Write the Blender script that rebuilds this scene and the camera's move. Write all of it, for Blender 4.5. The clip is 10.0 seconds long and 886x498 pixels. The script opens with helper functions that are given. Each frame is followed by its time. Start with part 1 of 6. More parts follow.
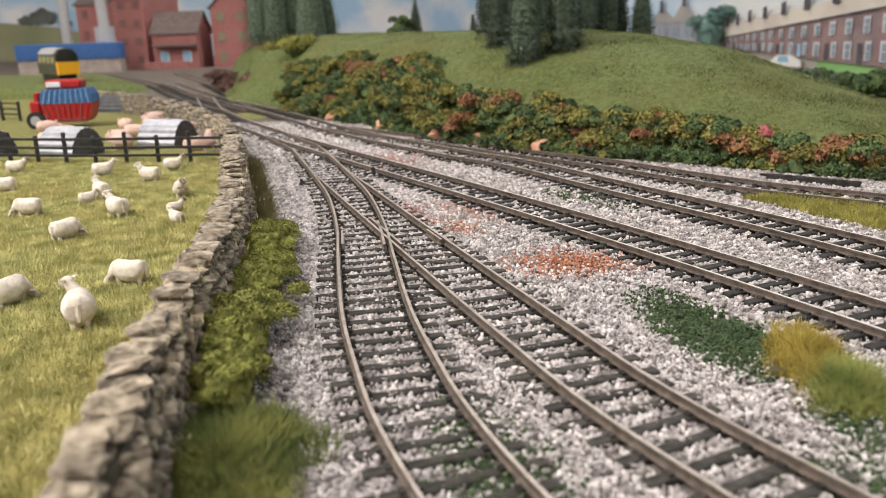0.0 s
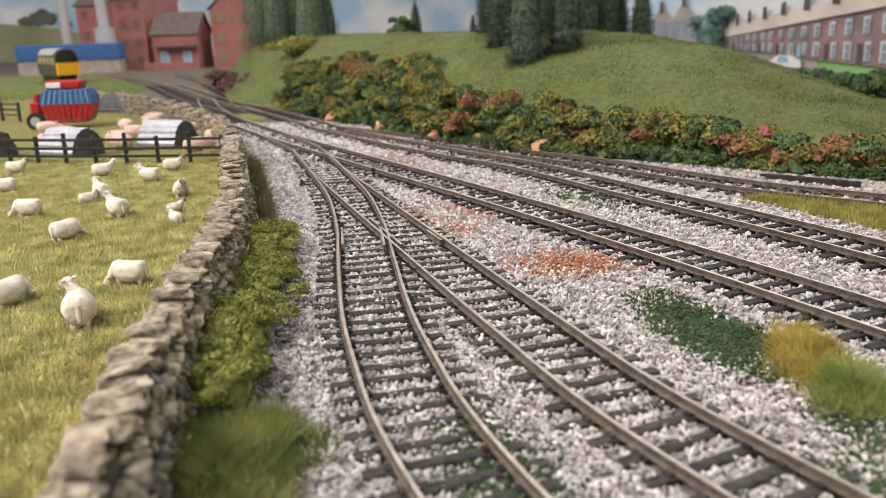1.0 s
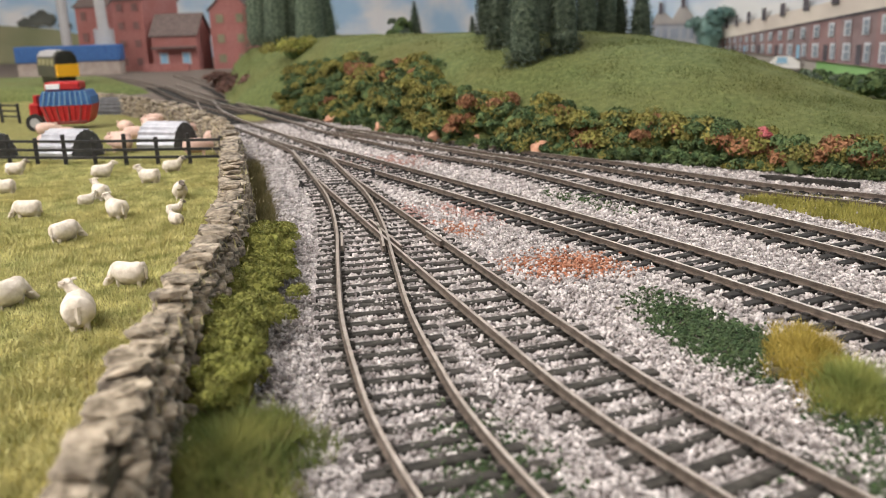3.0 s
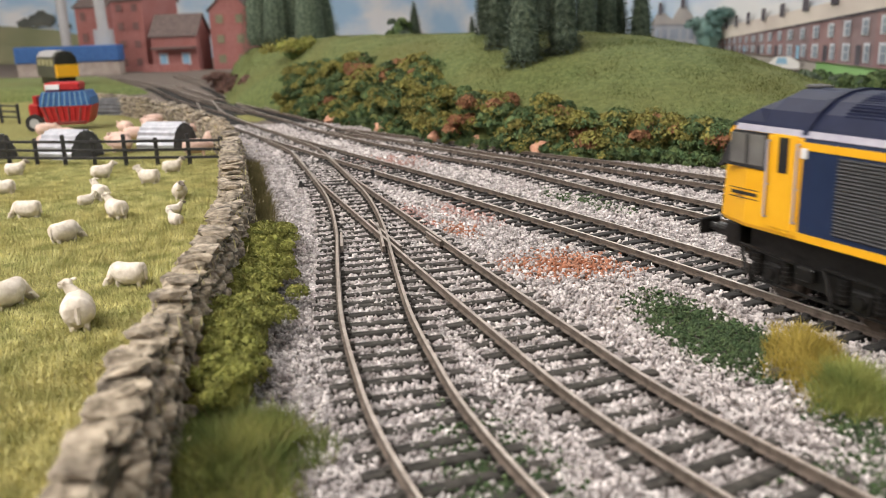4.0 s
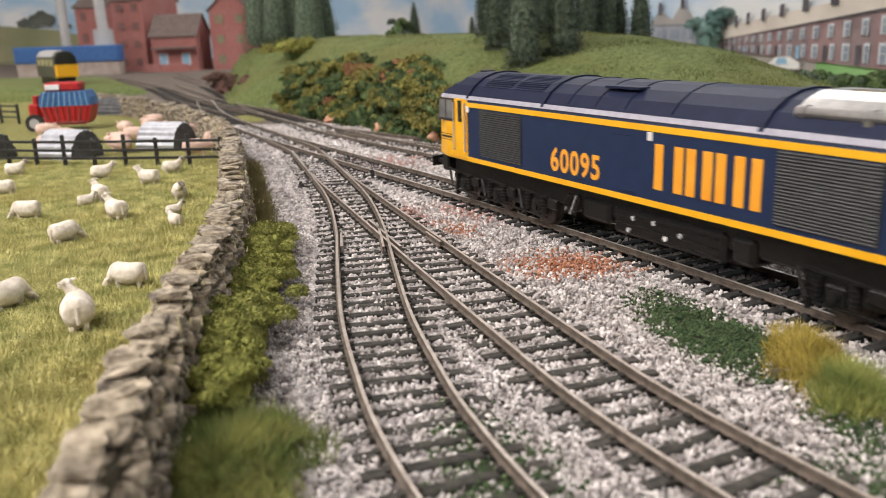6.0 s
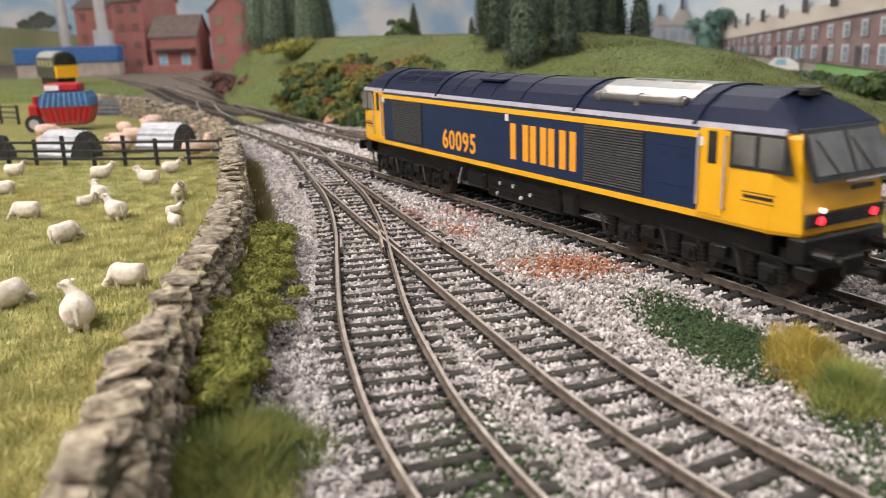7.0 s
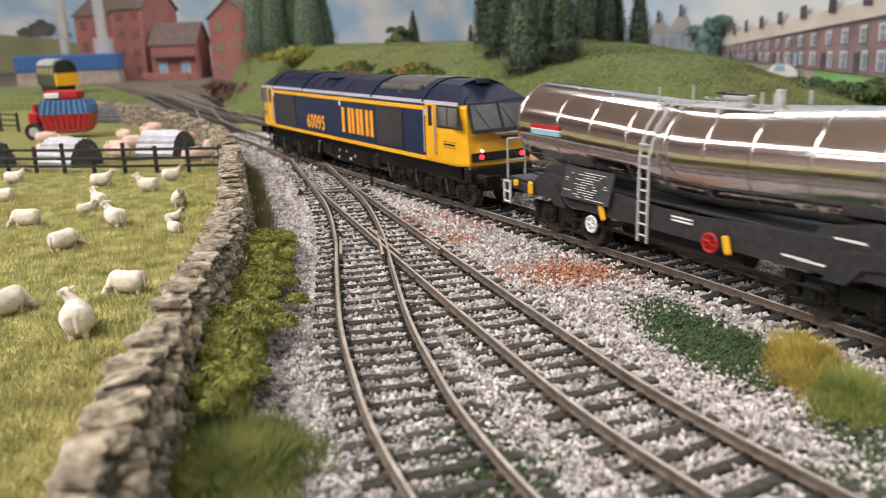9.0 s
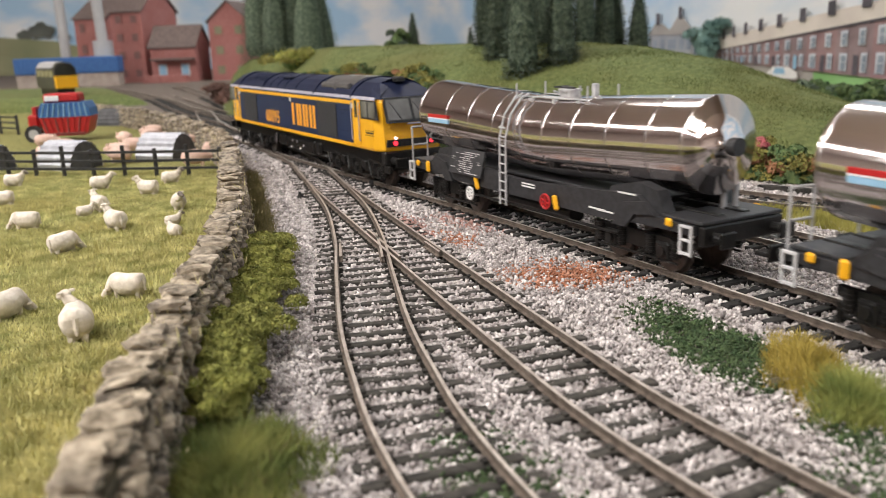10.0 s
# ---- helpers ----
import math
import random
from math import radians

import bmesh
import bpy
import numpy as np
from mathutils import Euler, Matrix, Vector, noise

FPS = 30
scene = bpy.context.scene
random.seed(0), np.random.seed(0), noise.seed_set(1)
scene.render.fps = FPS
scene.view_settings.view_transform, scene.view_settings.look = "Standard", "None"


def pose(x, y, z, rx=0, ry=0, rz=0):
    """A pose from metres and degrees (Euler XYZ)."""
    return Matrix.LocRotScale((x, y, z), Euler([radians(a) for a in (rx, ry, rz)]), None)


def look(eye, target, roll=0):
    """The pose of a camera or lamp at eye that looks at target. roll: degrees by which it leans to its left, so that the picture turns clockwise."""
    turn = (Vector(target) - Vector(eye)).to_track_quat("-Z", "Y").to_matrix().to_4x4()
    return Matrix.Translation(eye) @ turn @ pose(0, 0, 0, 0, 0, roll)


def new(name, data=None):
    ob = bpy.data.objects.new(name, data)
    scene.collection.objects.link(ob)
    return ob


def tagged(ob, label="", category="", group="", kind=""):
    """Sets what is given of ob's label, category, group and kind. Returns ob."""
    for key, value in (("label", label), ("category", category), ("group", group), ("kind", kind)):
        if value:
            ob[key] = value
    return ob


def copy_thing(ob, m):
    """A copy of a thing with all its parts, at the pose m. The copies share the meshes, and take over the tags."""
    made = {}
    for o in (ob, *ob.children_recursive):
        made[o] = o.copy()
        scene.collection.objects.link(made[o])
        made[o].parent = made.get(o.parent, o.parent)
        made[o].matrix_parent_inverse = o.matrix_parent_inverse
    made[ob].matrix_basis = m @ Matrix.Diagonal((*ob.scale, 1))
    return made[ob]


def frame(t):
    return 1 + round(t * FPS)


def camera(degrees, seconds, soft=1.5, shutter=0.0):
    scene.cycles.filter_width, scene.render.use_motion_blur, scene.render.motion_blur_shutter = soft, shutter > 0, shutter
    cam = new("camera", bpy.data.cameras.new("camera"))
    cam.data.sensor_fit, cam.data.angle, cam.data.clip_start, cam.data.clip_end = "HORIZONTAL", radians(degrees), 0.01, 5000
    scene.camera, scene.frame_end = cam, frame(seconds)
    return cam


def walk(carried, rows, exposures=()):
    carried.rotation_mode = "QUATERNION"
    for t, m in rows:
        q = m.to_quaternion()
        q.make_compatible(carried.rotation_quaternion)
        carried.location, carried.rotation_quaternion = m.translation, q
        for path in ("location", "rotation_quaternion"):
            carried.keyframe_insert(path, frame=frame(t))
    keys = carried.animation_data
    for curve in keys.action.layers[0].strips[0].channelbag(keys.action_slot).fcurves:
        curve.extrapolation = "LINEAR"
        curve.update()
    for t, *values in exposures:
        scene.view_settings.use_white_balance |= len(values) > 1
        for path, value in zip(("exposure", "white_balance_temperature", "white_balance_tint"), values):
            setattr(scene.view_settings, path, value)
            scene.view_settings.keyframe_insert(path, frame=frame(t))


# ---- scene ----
# A 4 mm scale model railway; plan lengths in the code are millimetres, K turns them into metres.
K = 0.001

# ---- camera and its path ----
cam = camera(56.33, 10.0, soft=0.8, shutter=0.5)
cam.data.dof.use_dof = True
cam.data.dof.focus_distance = 0.27
cam.data.dof.aperture_fstop = 24.0
CAM_ROWS = [  # seconds, pitch down, roll, yaw to the right
    (0.0, 14.871, -1.830, 0.000), (0.5, 14.835, -1.868, 0.000), (1.0, 14.838, -1.868, 0.000), (1.5, 14.83, -1.866, 0.003),
    (2.0, 14.785, -1.868, 0.008), (2.5, 14.772, -1.885, 0.021), (4.0, 14.73, -1.893, 0.060), (4.5, 14.732, -1.90, 0.057),
    (5.0, 14.724, -1.90, 0.052), (5.5, 14.722, -1.89, 0.061), (7.0, 14.67, -1.876, 0.096), (7.5, 14.578, -1.896, 0.13),
    (8.0, 14.49, -1.90, 0.134), (8.5, 14.325, -1.96, 0.12), (9.0, 14.20, -1.965, 0.135), (9.5, 14.06, -1.995, 0.15), (10.0, 14.035, -1.985, 0.16)]


def cam_pose(pitch, roll, yaw):
    a, w = radians(pitch), radians(yaw)
    eye = Vector((0, 0, 0.06816))
    return look(eye, eye + Vector((math.sin(w) * math.cos(a), math.cos(w) * math.cos(a), -math.sin(a))), roll)


walk(cam, [(t, cam_pose(p, r, y)) for t, p, r, y in CAM_ROWS])

# ---- light: a club room lit by ceiling strip lights ----
scene.view_settings.exposure = -0.26
world = bpy.data.worlds.new("world")
world.use_nodes = True
world.node_tree.nodes["Background"].inputs[0].default_value = (0.5, 0.5, 0.52, 1)
world.node_tree.nodes["Background"].inputs[1].default_value = 0.05
scene.world = world
# Fixtures stay unseen; the one at (0.25, 1.8) is added to brighten the backscene.
STRIPS = [(-0.95, -0.5, 0), (-0.2, -1.0, 0), (-1.35, 0.25, 0), (-1.75, -0.35, 0), (0.25, 1.8, 0), (-2.8, -0.2, 90), (-2.8, 1.4, 90), (-4.2, 0.7, 90)]  # x, y, turn of each strip light
CEIL = 1.45
for x, y, turn in STRIPS:
    lamp = bpy.data.lights.new("strip_lamp", "AREA")
    lamp.shape, lamp.size, lamp.size_y = "RECTANGLE", 1.2, 0.16
    lamp.energy, lamp.color = 20.0, (1.0, 0.955, 0.915)
    ob = new("strip_lamp", lamp)
    ob.matrix_world = pose(x, y, CEIL - 0.075, 0, 0, turn)


# ---- materials ----
def mat(name, a, b=None, rough=0.7, scale=600.0, detail=5.0, bump=0.0, bscale=None, metal=0.0, mix=(0.35, 0.65), big=0.0, bigcol=None, bigscale=25.0, spec=0.5, obj=0.0):
    """Two colours mixed by fine noise, a broad stain over them, relief from a second noise. obj: tone varies from piece to piece."""
    m = bpy.data.materials.new(name)
    m.use_nodes = True
    nt = m.node_tree
    N, L = nt.nodes, nt.links
    bs = N["Principled BSDF"]
    bs.inputs["Roughness"].default_value = rough
    bs.inputs["Metallic"].default_value = metal
    bs.inputs["Specular IOR Level"].default_value = spec
    tc = N.new("ShaderNodeTexCoord")
    nz = N.new("ShaderNodeTexNoise")
    nz.inputs["Scale"].default_value, nz.inputs["Detail"].default_value = scale, detail
    L.new(tc.outputs["Object"], nz.inputs["Vector"])
    ramp = N.new("ShaderNodeValToRGB")
    ramp.color_ramp.elements[0].position, ramp.color_ramp.elements[1].position = mix
    ramp.color_ramp.elements[0].color = (*a, 1)
    ramp.color_ramp.elements[1].color = (*(b or [min(1, c * 1.25) for c in a]), 1)
    L.new(nz.outputs["Fac"], ramp.inputs[0])
    out = ramp.outputs[0]
    if big:
        n2 = N.new("ShaderNodeTexNoise")
        n2.inputs["Scale"].default_value, n2.inputs["Detail"].default_value = bigscale, 3.0
        L.new(tc.outputs["Object"], n2.inputs["Vector"])
        r2 = N.new("ShaderNodeMapRange")
        r2.inputs["From Min"].default_value, r2.inputs["From Max"].default_value, r2.inputs["To Max"].default_value = 0.4, 0.68, big
        L.new(n2.outputs["Fac"], r2.inputs["Value"])
        mx = N.new("ShaderNodeMix")
        mx.data_type = "RGBA"
        L.new(r2.outputs[0], mx.inputs[0])
        L.new(out, mx.inputs[6])
        mx.inputs[7].default_value = (*bigcol, 1)
        out = mx.outputs[2]
    if obj:
        info = N.new("ShaderNodeObjectInfo")
        geo = N.new("ShaderNodeNewGeometry")
        add = N.new("ShaderNodeMath")
        add.operation = "ADD"
        L.new(info.outputs["Random"], add.inputs[0])
        L.new(geo.outputs["Random Per Island"], add.inputs[1])
        r3 = N.new("ShaderNodeMapRange")
        r3.inputs["From Max"].default_value, r3.inputs["To Min"].default_value, r3.inputs["To Max"].default_value = 2.0, 1 - obj, 1 + obj
        L.new(add.outputs[0], r3.inputs["Value"])
        hs = N.new("ShaderNodeHueSaturation")
        L.new(r3.outputs[0], hs.inputs["Value"])
        L.new(out, hs.inputs["Color"])
        out = hs.outputs[0]
    L.new(out, bs.inputs["Base Color"])
    if bump:
        n4 = N.new("ShaderNodeTexNoise")
        n4.inputs["Scale"].default_value, n4.inputs["Detail"].default_value = bscale or scale, 4.0
        L.new(tc.outputs["Object"], n4.inputs["Vector"])
        bp = N.new("ShaderNodeBump")
        bp.inputs["Strength"].default_value, bp.inputs["Distance"].default_value = min(1, bump), 0.0006
        L.new(n4.outputs["Fac"], bp.inputs["Height"])
        L.new(bp.outputs[0], bs.inputs["Normal"])
    return m


def glow(name, col, strength):
    m = mat(name, col, rough=0.3)
    m.node_tree.nodes["Principled BSDF"].inputs["Emission Color"].default_value = (*col, 1)
    m.node_tree.nodes["Principled BSDF"].inputs["Emission Strength"].default_value = strength
    return m


M_BALLAST = mat("ballast_stone", (0.21, 0.185, 0.18), (0.60, 0.56, 0.55), 0.9, 300, obj=0.75)
# Dark base puts the shade between ballast chips into the bed's colour.
M_BED = mat("ballast_bed", (0.085, 0.07, 0.064), (0.27, 0.235, 0.22), 0.95, 700, bump=1, bscale=900, big=0.4, bigcol=(0.15, 0.125, 0.11), bigscale=9)
M_CINDER = mat("cinder", (0.075, 0.058, 0.048), (0.19, 0.155, 0.13), 0.95, 400, bump=1, bscale=700, big=0.6, bigcol=(0.14, 0.12, 0.10), bigscale=9)
M_EARTH = mat("earth", (0.05, 0.037, 0.026), (0.09, 0.07, 0.05), 0.95, 300, bump=1, big=0.5, bigcol=(0.13, 0.15, 0.05), bigscale=8)
M_RUST = mat("rust_stain", (0.27, 0.09, 0.04), (0.44, 0.23, 0.155), 0.95, 500, obj=0.5)
M_PINK = mat("pink_stain", (0.30, 0.15, 0.12), (0.48, 0.32, 0.29), 0.95, 700, obj=0.4)
M_SLEEPER2 = mat("sleeper_weathered", (0.018, 0.017, 0.016), (0.062, 0.056, 0.051), 0.85, 400, bump=0.5, obj=0.45, spec=0.2, big=0.4, bigcol=(0.055, 0.055, 0.045), bigscale=30)
M_SLEEPER = mat("sleeper_black", (0.010, 0.0095, 0.0095), (0.032, 0.03, 0.028), 0.8, 500, bump=0.4, obj=0.3)
M_RAILSIDE = mat("rail_side", (0.095, 0.074, 0.06), (0.18, 0.145, 0.12), 0.6, 400, metal=0.3)
M_RAILTOP = mat("rail_top", (0.30, 0.255, 0.22), (0.46, 0.405, 0.36), 0.42, 250, metal=0.25)
M_RAILTOP_BRIGHT = mat("rail_top_bright", (0.56, 0.51, 0.455), (0.76, 0.71, 0.65), 0.36, 250, metal=0.2)
M_GRASS = mat("field_turf", (0.12, 0.125, 0.03), (0.29, 0.28, 0.09), 0.95, 500, bump=1, bscale=1400, big=0.55, bigcol=(0.20, 0.17, 0.05), bigscale=22)
M_BLADE = mat("grass_blade", (0.24, 0.25, 0.085), (0.58, 0.55, 0.25), 0.8, 120, obj=0.5, big=0.4, bigcol=(0.42, 0.34, 0.12), bigscale=22)
M_HILL = mat("hill_turf", (0.075, 0.105, 0.028), (0.155, 0.19, 0.06), 0.95, 260, bump=1, bscale=900, big=0.5, bigcol=(0.13, 0.12, 0.03), bigscale=14)
M_HILLBLADE = mat("hill_grass", (0.085, 0.115, 0.036), (0.185, 0.21, 0.08), 0.9, 60, obj=0.35, big=0.4, bigcol=(0.14, 0.13, 0.035), bigscale=14)
M_STONE = mat("dry_stone", (0.06, 0.049, 0.039), (0.42, 0.36, 0.285), 0.9, 420, bump=1, bscale=700, obj=0.6, big=0.4, bigcol=(0.30, 0.235, 0.14), bigscale=38)
M_WOOL = mat("wool_white", (0.60, 0.53, 0.44), (0.80, 0.73, 0.64), 0.8, 420, bump=0.9, bscale=600)
M_FACE = mat("sheep_face", (0.12, 0.10, 0.09), (0.3, 0.26, 0.22), 0.8, 700)
M_BLACK = mat("black_plastic", (0.012, 0.012, 0.013), (0.03, 0.03, 0.032), 0.5, 500)
M_UNDER = mat("underframe_black", (0.004, 0.004, 0.004), (0.013, 0.012, 0.0115), 0.36, 700, bump=0.2)
M_DKGREY = mat("frame_grey", (0.018, 0.018, 0.020), (0.036, 0.036, 0.039), 0.5, 500, bump=0.1)
M_FIR = mat("fir_needles", (0.045, 0.07, 0.05), (0.15, 0.19, 0.13), 0.9, 300, obj=0.4)
M_TRUNK = mat("bark", (0.05, 0.035, 0.025), (0.1, 0.075, 0.05), 0.9, 500, bump=1)
M_LEAF = mat("bush_leaf", (0.042, 0.088, 0.034), (0.125, 0.17, 0.058), 0.85, 300, obj=0.45)
M_LEAF_OLIVE = mat("bush_leaf_olive", (0.14, 0.15, 0.032), (0.29, 0.25, 0.065), 0.85, 300, obj=0.4)
M_LEAF_ORANGE = mat("bush_leaf_orange", (0.22, 0.095, 0.045), (0.34, 0.17, 0.085), 0.85, 300, obj=0.4)
M_LICHEN = mat("shrub_green", (0.15, 0.165, 0.028), (0.36, 0.36, 0.095), 0.9, 400, obj=0.4)
M_YELLOW = mat("yellow_paint", (0.80, 0.40, 0.012), (0.84, 0.44, 0.02), 0.35, 200)
M_RAILCAR = mat("railcar_olive", (0.05, 0.052, 0.035), (0.09, 0.09, 0.065), 0.5, 60)
M_NAVY = mat("navy_paint", (0.014, 0.026, 0.066), (0.017, 0.030, 0.074), 0.42, 200, spec=0.25)
M_ROOF = mat("navy_roof", (0.008, 0.012, 0.036), (0.011, 0.016, 0.044), 0.55, 200, spec=0.25)
M_GREYLINE = mat("grey_line", (0.32, 0.31, 0.38), (0.4, 0.39, 0.45), 0.5, 300)
M_ORANGE = mat("orange_lettering", (0.80, 0.33, 0.02), (0.84, 0.37, 0.03), 0.45, 200)
M_PALEGREY = mat("pale_grey_paint", (0.50, 0.50, 0.51), (0.60, 0.60, 0.61), 0.5, 400)
M_SILVER = mat("silver_paint", (0.26, 0.255, 0.25), (0.34, 0.33, 0.325), 0.3, 300, metal=0.8)
M_CHROME = mat("polished_steel", (0.83, 0.775, 0.765), (0.89, 0.835, 0.825), 0.12, 60, metal=1.0, bump=0.03, bscale=90)
M_CHROMEBAND = mat("tank_band", (0.74, 0.70, 0.69), (0.80, 0.76, 0.75), 0.22, 90, metal=1.0)
M_WHITE = mat("white_paint", (0.74, 0.73, 0.72), (0.8, 0.79, 0.78), 0.5, 300)
M_LTGREY = mat("light_grey_paint", (0.36, 0.36, 0.37), (0.46, 0.46, 0.47), 0.5, 400)
M_RED = mat("red_paint", (0.38, 0.012, 0.014), (0.46, 0.02, 0.02), 0.4, 300)
M_BLUE = mat("blue_paint", (0.03, 0.10, 0.30), (0.05, 0.16, 0.4), 0.5, 200)
M_LTBLUE = mat("pale_blue_paint", (0.25, 0.45, 0.62), (0.3, 0.5, 0.68), 0.5, 200)
M_TINT = mat("cab_glass", (0.02, 0.02, 0.022), (0.035, 0.035, 0.037), 0.08, 50)
M_WHEEL = mat("wheel_steel", (0.09, 0.075, 0.065), (0.16, 0.13, 0.115), 0.4, 400, metal=0.6)
M_BRICK = mat("red_brick", (0.30, 0.115, 0.105), (0.43, 0.20, 0.185), 0.9, 260, bump=0.5, big=0.4, bigcol=(0.30, 0.10, 0.08), bigscale=20)
M_SLATE = mat("slate_roof", (0.10, 0.075, 0.07), (0.17, 0.13, 0.12), 0.8, 200, bump=0.4)
M_GALV = mat("galvanised_sheet", (0.34, 0.35, 0.39), (0.46, 0.47, 0.51), 0.5, 200, metal=0.4)
M_ARKEND = mat("ark_end_board", (0.055, 0.055, 0.06), (0.10, 0.10, 0.11), 0.7, 200)
M_PIG = mat("pig_pink", (0.62, 0.42, 0.35), (0.72, 0.52, 0.44), 0.7, 500)
M_BOULDER = mat("boulder_buff", (0.52, 0.25, 0.16), (0.66, 0.38, 0.26), 0.9, 400, bump=0.6, obj=0.2)
M_WALL = mat("room_wall", (0.60, 0.51, 0.46), (0.64, 0.55, 0.50), 0.9, 20)
M_CEIL = mat("room_ceiling", (0.70, 0.56, 0.49), (0.74, 0.60, 0.53), 0.9, 10)
M_FLOOR = mat("room_floor", (0.12, 0.10, 0.09), (0.16, 0.14, 0.12), 0.8, 10)
M_PLY = mat("baseboard_ply", (0.30, 0.21, 0.12), (0.38, 0.28, 0.17), 0.7, 40)
M_TUBE = glow("strip_diffuser", (1.0, 0.96, 0.9), 6.0)
M_REDLIGHT = glow("tail_light_red", (1.0, 0.03, 0.05), 2.6)
M_WHITELIGHT = glow("marker_light", (1.0, 0.75, 0.75), 2.5)
M_GREENSTUFF = mat("green_scatter", (0.036, 0.075, 0.026), (0.10, 0.15, 0.06), 0.9, 400, obj=0.6)
M_PINKLEAF = mat("bush_leaf_pink", (0.42, 0.09, 0.11), (0.55, 0.2, 0.2), 0.85, 300, obj=0.4)
M_HEATHER = mat("heather", (0.10, 0.055, 0.045), (0.2, 0.11, 0.09), 0.9, 200, obj=0.4)
M_DEADGRASS = mat("dead_grass", (0.11, 0.095, 0.035), (0.24, 0.2, 0.085), 0.9, 100, obj=0.4)
M_STRAW = mat("straw_grass", (0.34, 0.26, 0.035), (0.60, 0.46, 0.10), 0.85, 100, obj=0.5)
M_SIDINGGRASS = mat("siding_grass", (0.22, 0.21, 0.04), (0.40, 0.36, 0.09), 0.85, 100, obj=0.4)
M_WALLMOSS = mat("wall_moss", (0.34, 0.30, 0.13), (0.60, 0.54, 0.30), 0.9, 100, obj=0.4)
M_FRESHGRASS = mat("green_tuft", (0.10, 0.14, 0.03), (0.27, 0.28, 0.075), 0.85, 100, obj=0.45)


# ---- building blocks ----
def thing(name, label, category, loc=(0, 0, 0), rz=0.0, group="", kind=""):
    ob = new(name)
    ob.empty_display_size = 0.01
    ob.matrix_basis = pose(loc[0] * K, loc[1] * K, loc[2] * K, 0, 0, rz)
    return tagged(ob, label, category, group, kind)


def part(name, bm, material, parent=None, label="", smooth=False):
    """Link a bmesh in millimetres as one mesh object."""
    me = bpy.data.meshes.new(name)
    bmesh.ops.scale(bm, vec=(K, K, K), verts=bm.verts)
    bm.to_mesh(me)
    bm.free()
    return part_mesh(name, me, material, parent, label, smooth)


def part_mesh(name, me, material, parent=None, label="", smooth=False):
    for m in (material if isinstance(material, (list, tuple)) else [material]):
        me.materials.append(m)
    if smooth:
        me.polygons.foreach_set("use_smooth", [True] * len(me.polygons))
    ob = new(name, me)
    ob.parent = parent
    if label:
        ob["label"] = label
    return ob


def raw(name, verts, faces, material, parent=None, label="", smooth=False):
    me = bpy.data.meshes.new(name)
    me.from_pydata((np.asarray(verts, float) * K).tolist(), [], [list(map(int, f)) for f in faces])
    me.update()
    return part_mesh(name, me, material, parent, label, smooth)


def box(bm, c, s, bev=0.0, rot=None):
    m = Matrix.Translation(c) @ (rot.to_4x4() if rot else Matrix()) @ Matrix.Diagonal((*s, 1))
    r = bmesh.ops.create_cube(bm, size=1, matrix=m)
    if bev:
        es = list({e for v in r["verts"] for e in v.link_edges})
        bmesh.ops.bevel(bm, geom=es, offset=bev, segments=1, affect="EDGES", profile=0.5)
    return bm


def rod(bm, a, b, r, seg=8, r2=None):
    a, b = Vector(a), Vector(b)
    d = b - a
    m = Matrix.Translation((a + b) / 2) @ d.to_track_quat("Z", "Y").to_matrix().to_4x4()
    bmesh.ops.create_cone(bm, cap_ends=True, segments=seg, radius1=r, radius2=r if r2 is None else r2, depth=d.length, matrix=m)
    return bm


def loft(bm, rings, close=True, caps=True):
    """Skin a row of rings, each with the same number of points."""
    vs = [[bm.verts.new(p) for p in ring] for ring in rings]
    n = len(vs[0])
    for a, b in zip(vs[:-1], vs[1:]):
        for i in range(n if close else n - 1):
            j = (i + 1) % n
            bm.faces.new((a[i], a[j], b[j], b[i]))
    if caps and close:
        bm.faces.new(list(reversed(vs[0])))
        bm.faces.new(vs[-1])
    bmesh.ops.recalc_face_normals(bm, faces=bm.faces)
    return bm


def blob(bm, c, r, sub=2, rough=0.15, seed=0.0):
    res = bmesh.ops.create_icosphere(bm, subdivisions=sub, radius=1)
    for v in res["verts"]:
        k = 1 + rough * noise.noise(v.co * 1.7 + Vector((seed, seed * 0.7, 3)))
        v.co = Vector((c[0] + v.co.x * r[0] * k, c[1] + v.co.y * r[1] * k, c[2] + v.co.z * r[2] * k))
    return bm


def spline(pts, step=4.0):
    """Smooth line through plan points, sampled at even steps."""
    p = np.array(pts, float)
    p = np.vstack([2 * p[0] - p[1], p, 2 * p[-1] - p[-2]])
    out = []
    for i in range(1, len(p) - 2):
        for t in np.linspace(0, 1, 24, endpoint=False):
            a, b, c, d = p[i - 1], p[i], p[i + 1], p[i + 2]
            out.append(0.5 * (2 * b + (c - a) * t + (2 * a - 5 * b + 4 * c - d) * t * t + (3 * b - a - 3 * c + d) * t ** 3))
    out.append(p[-2])
    out = np.array(out)
    s = np.concatenate([[0], np.cumsum(np.hypot(*np.diff(out, axis=0).T))])
    q = np.linspace(0, s[-1], max(2, int(s[-1] / step)))
    return np.stack([np.interp(q, s, out[:, 0]), np.interp(q, s, out[:, 1])], 1)


def offset(line, d):
    """Shift a plan line to its right by d."""
    t = np.gradient(line, axis=0)
    t /= np.hypot(t[:, 0], t[:, 1])[:, None]
    return line + d * np.stack([t[:, 1], -t[:, 0]], 1)


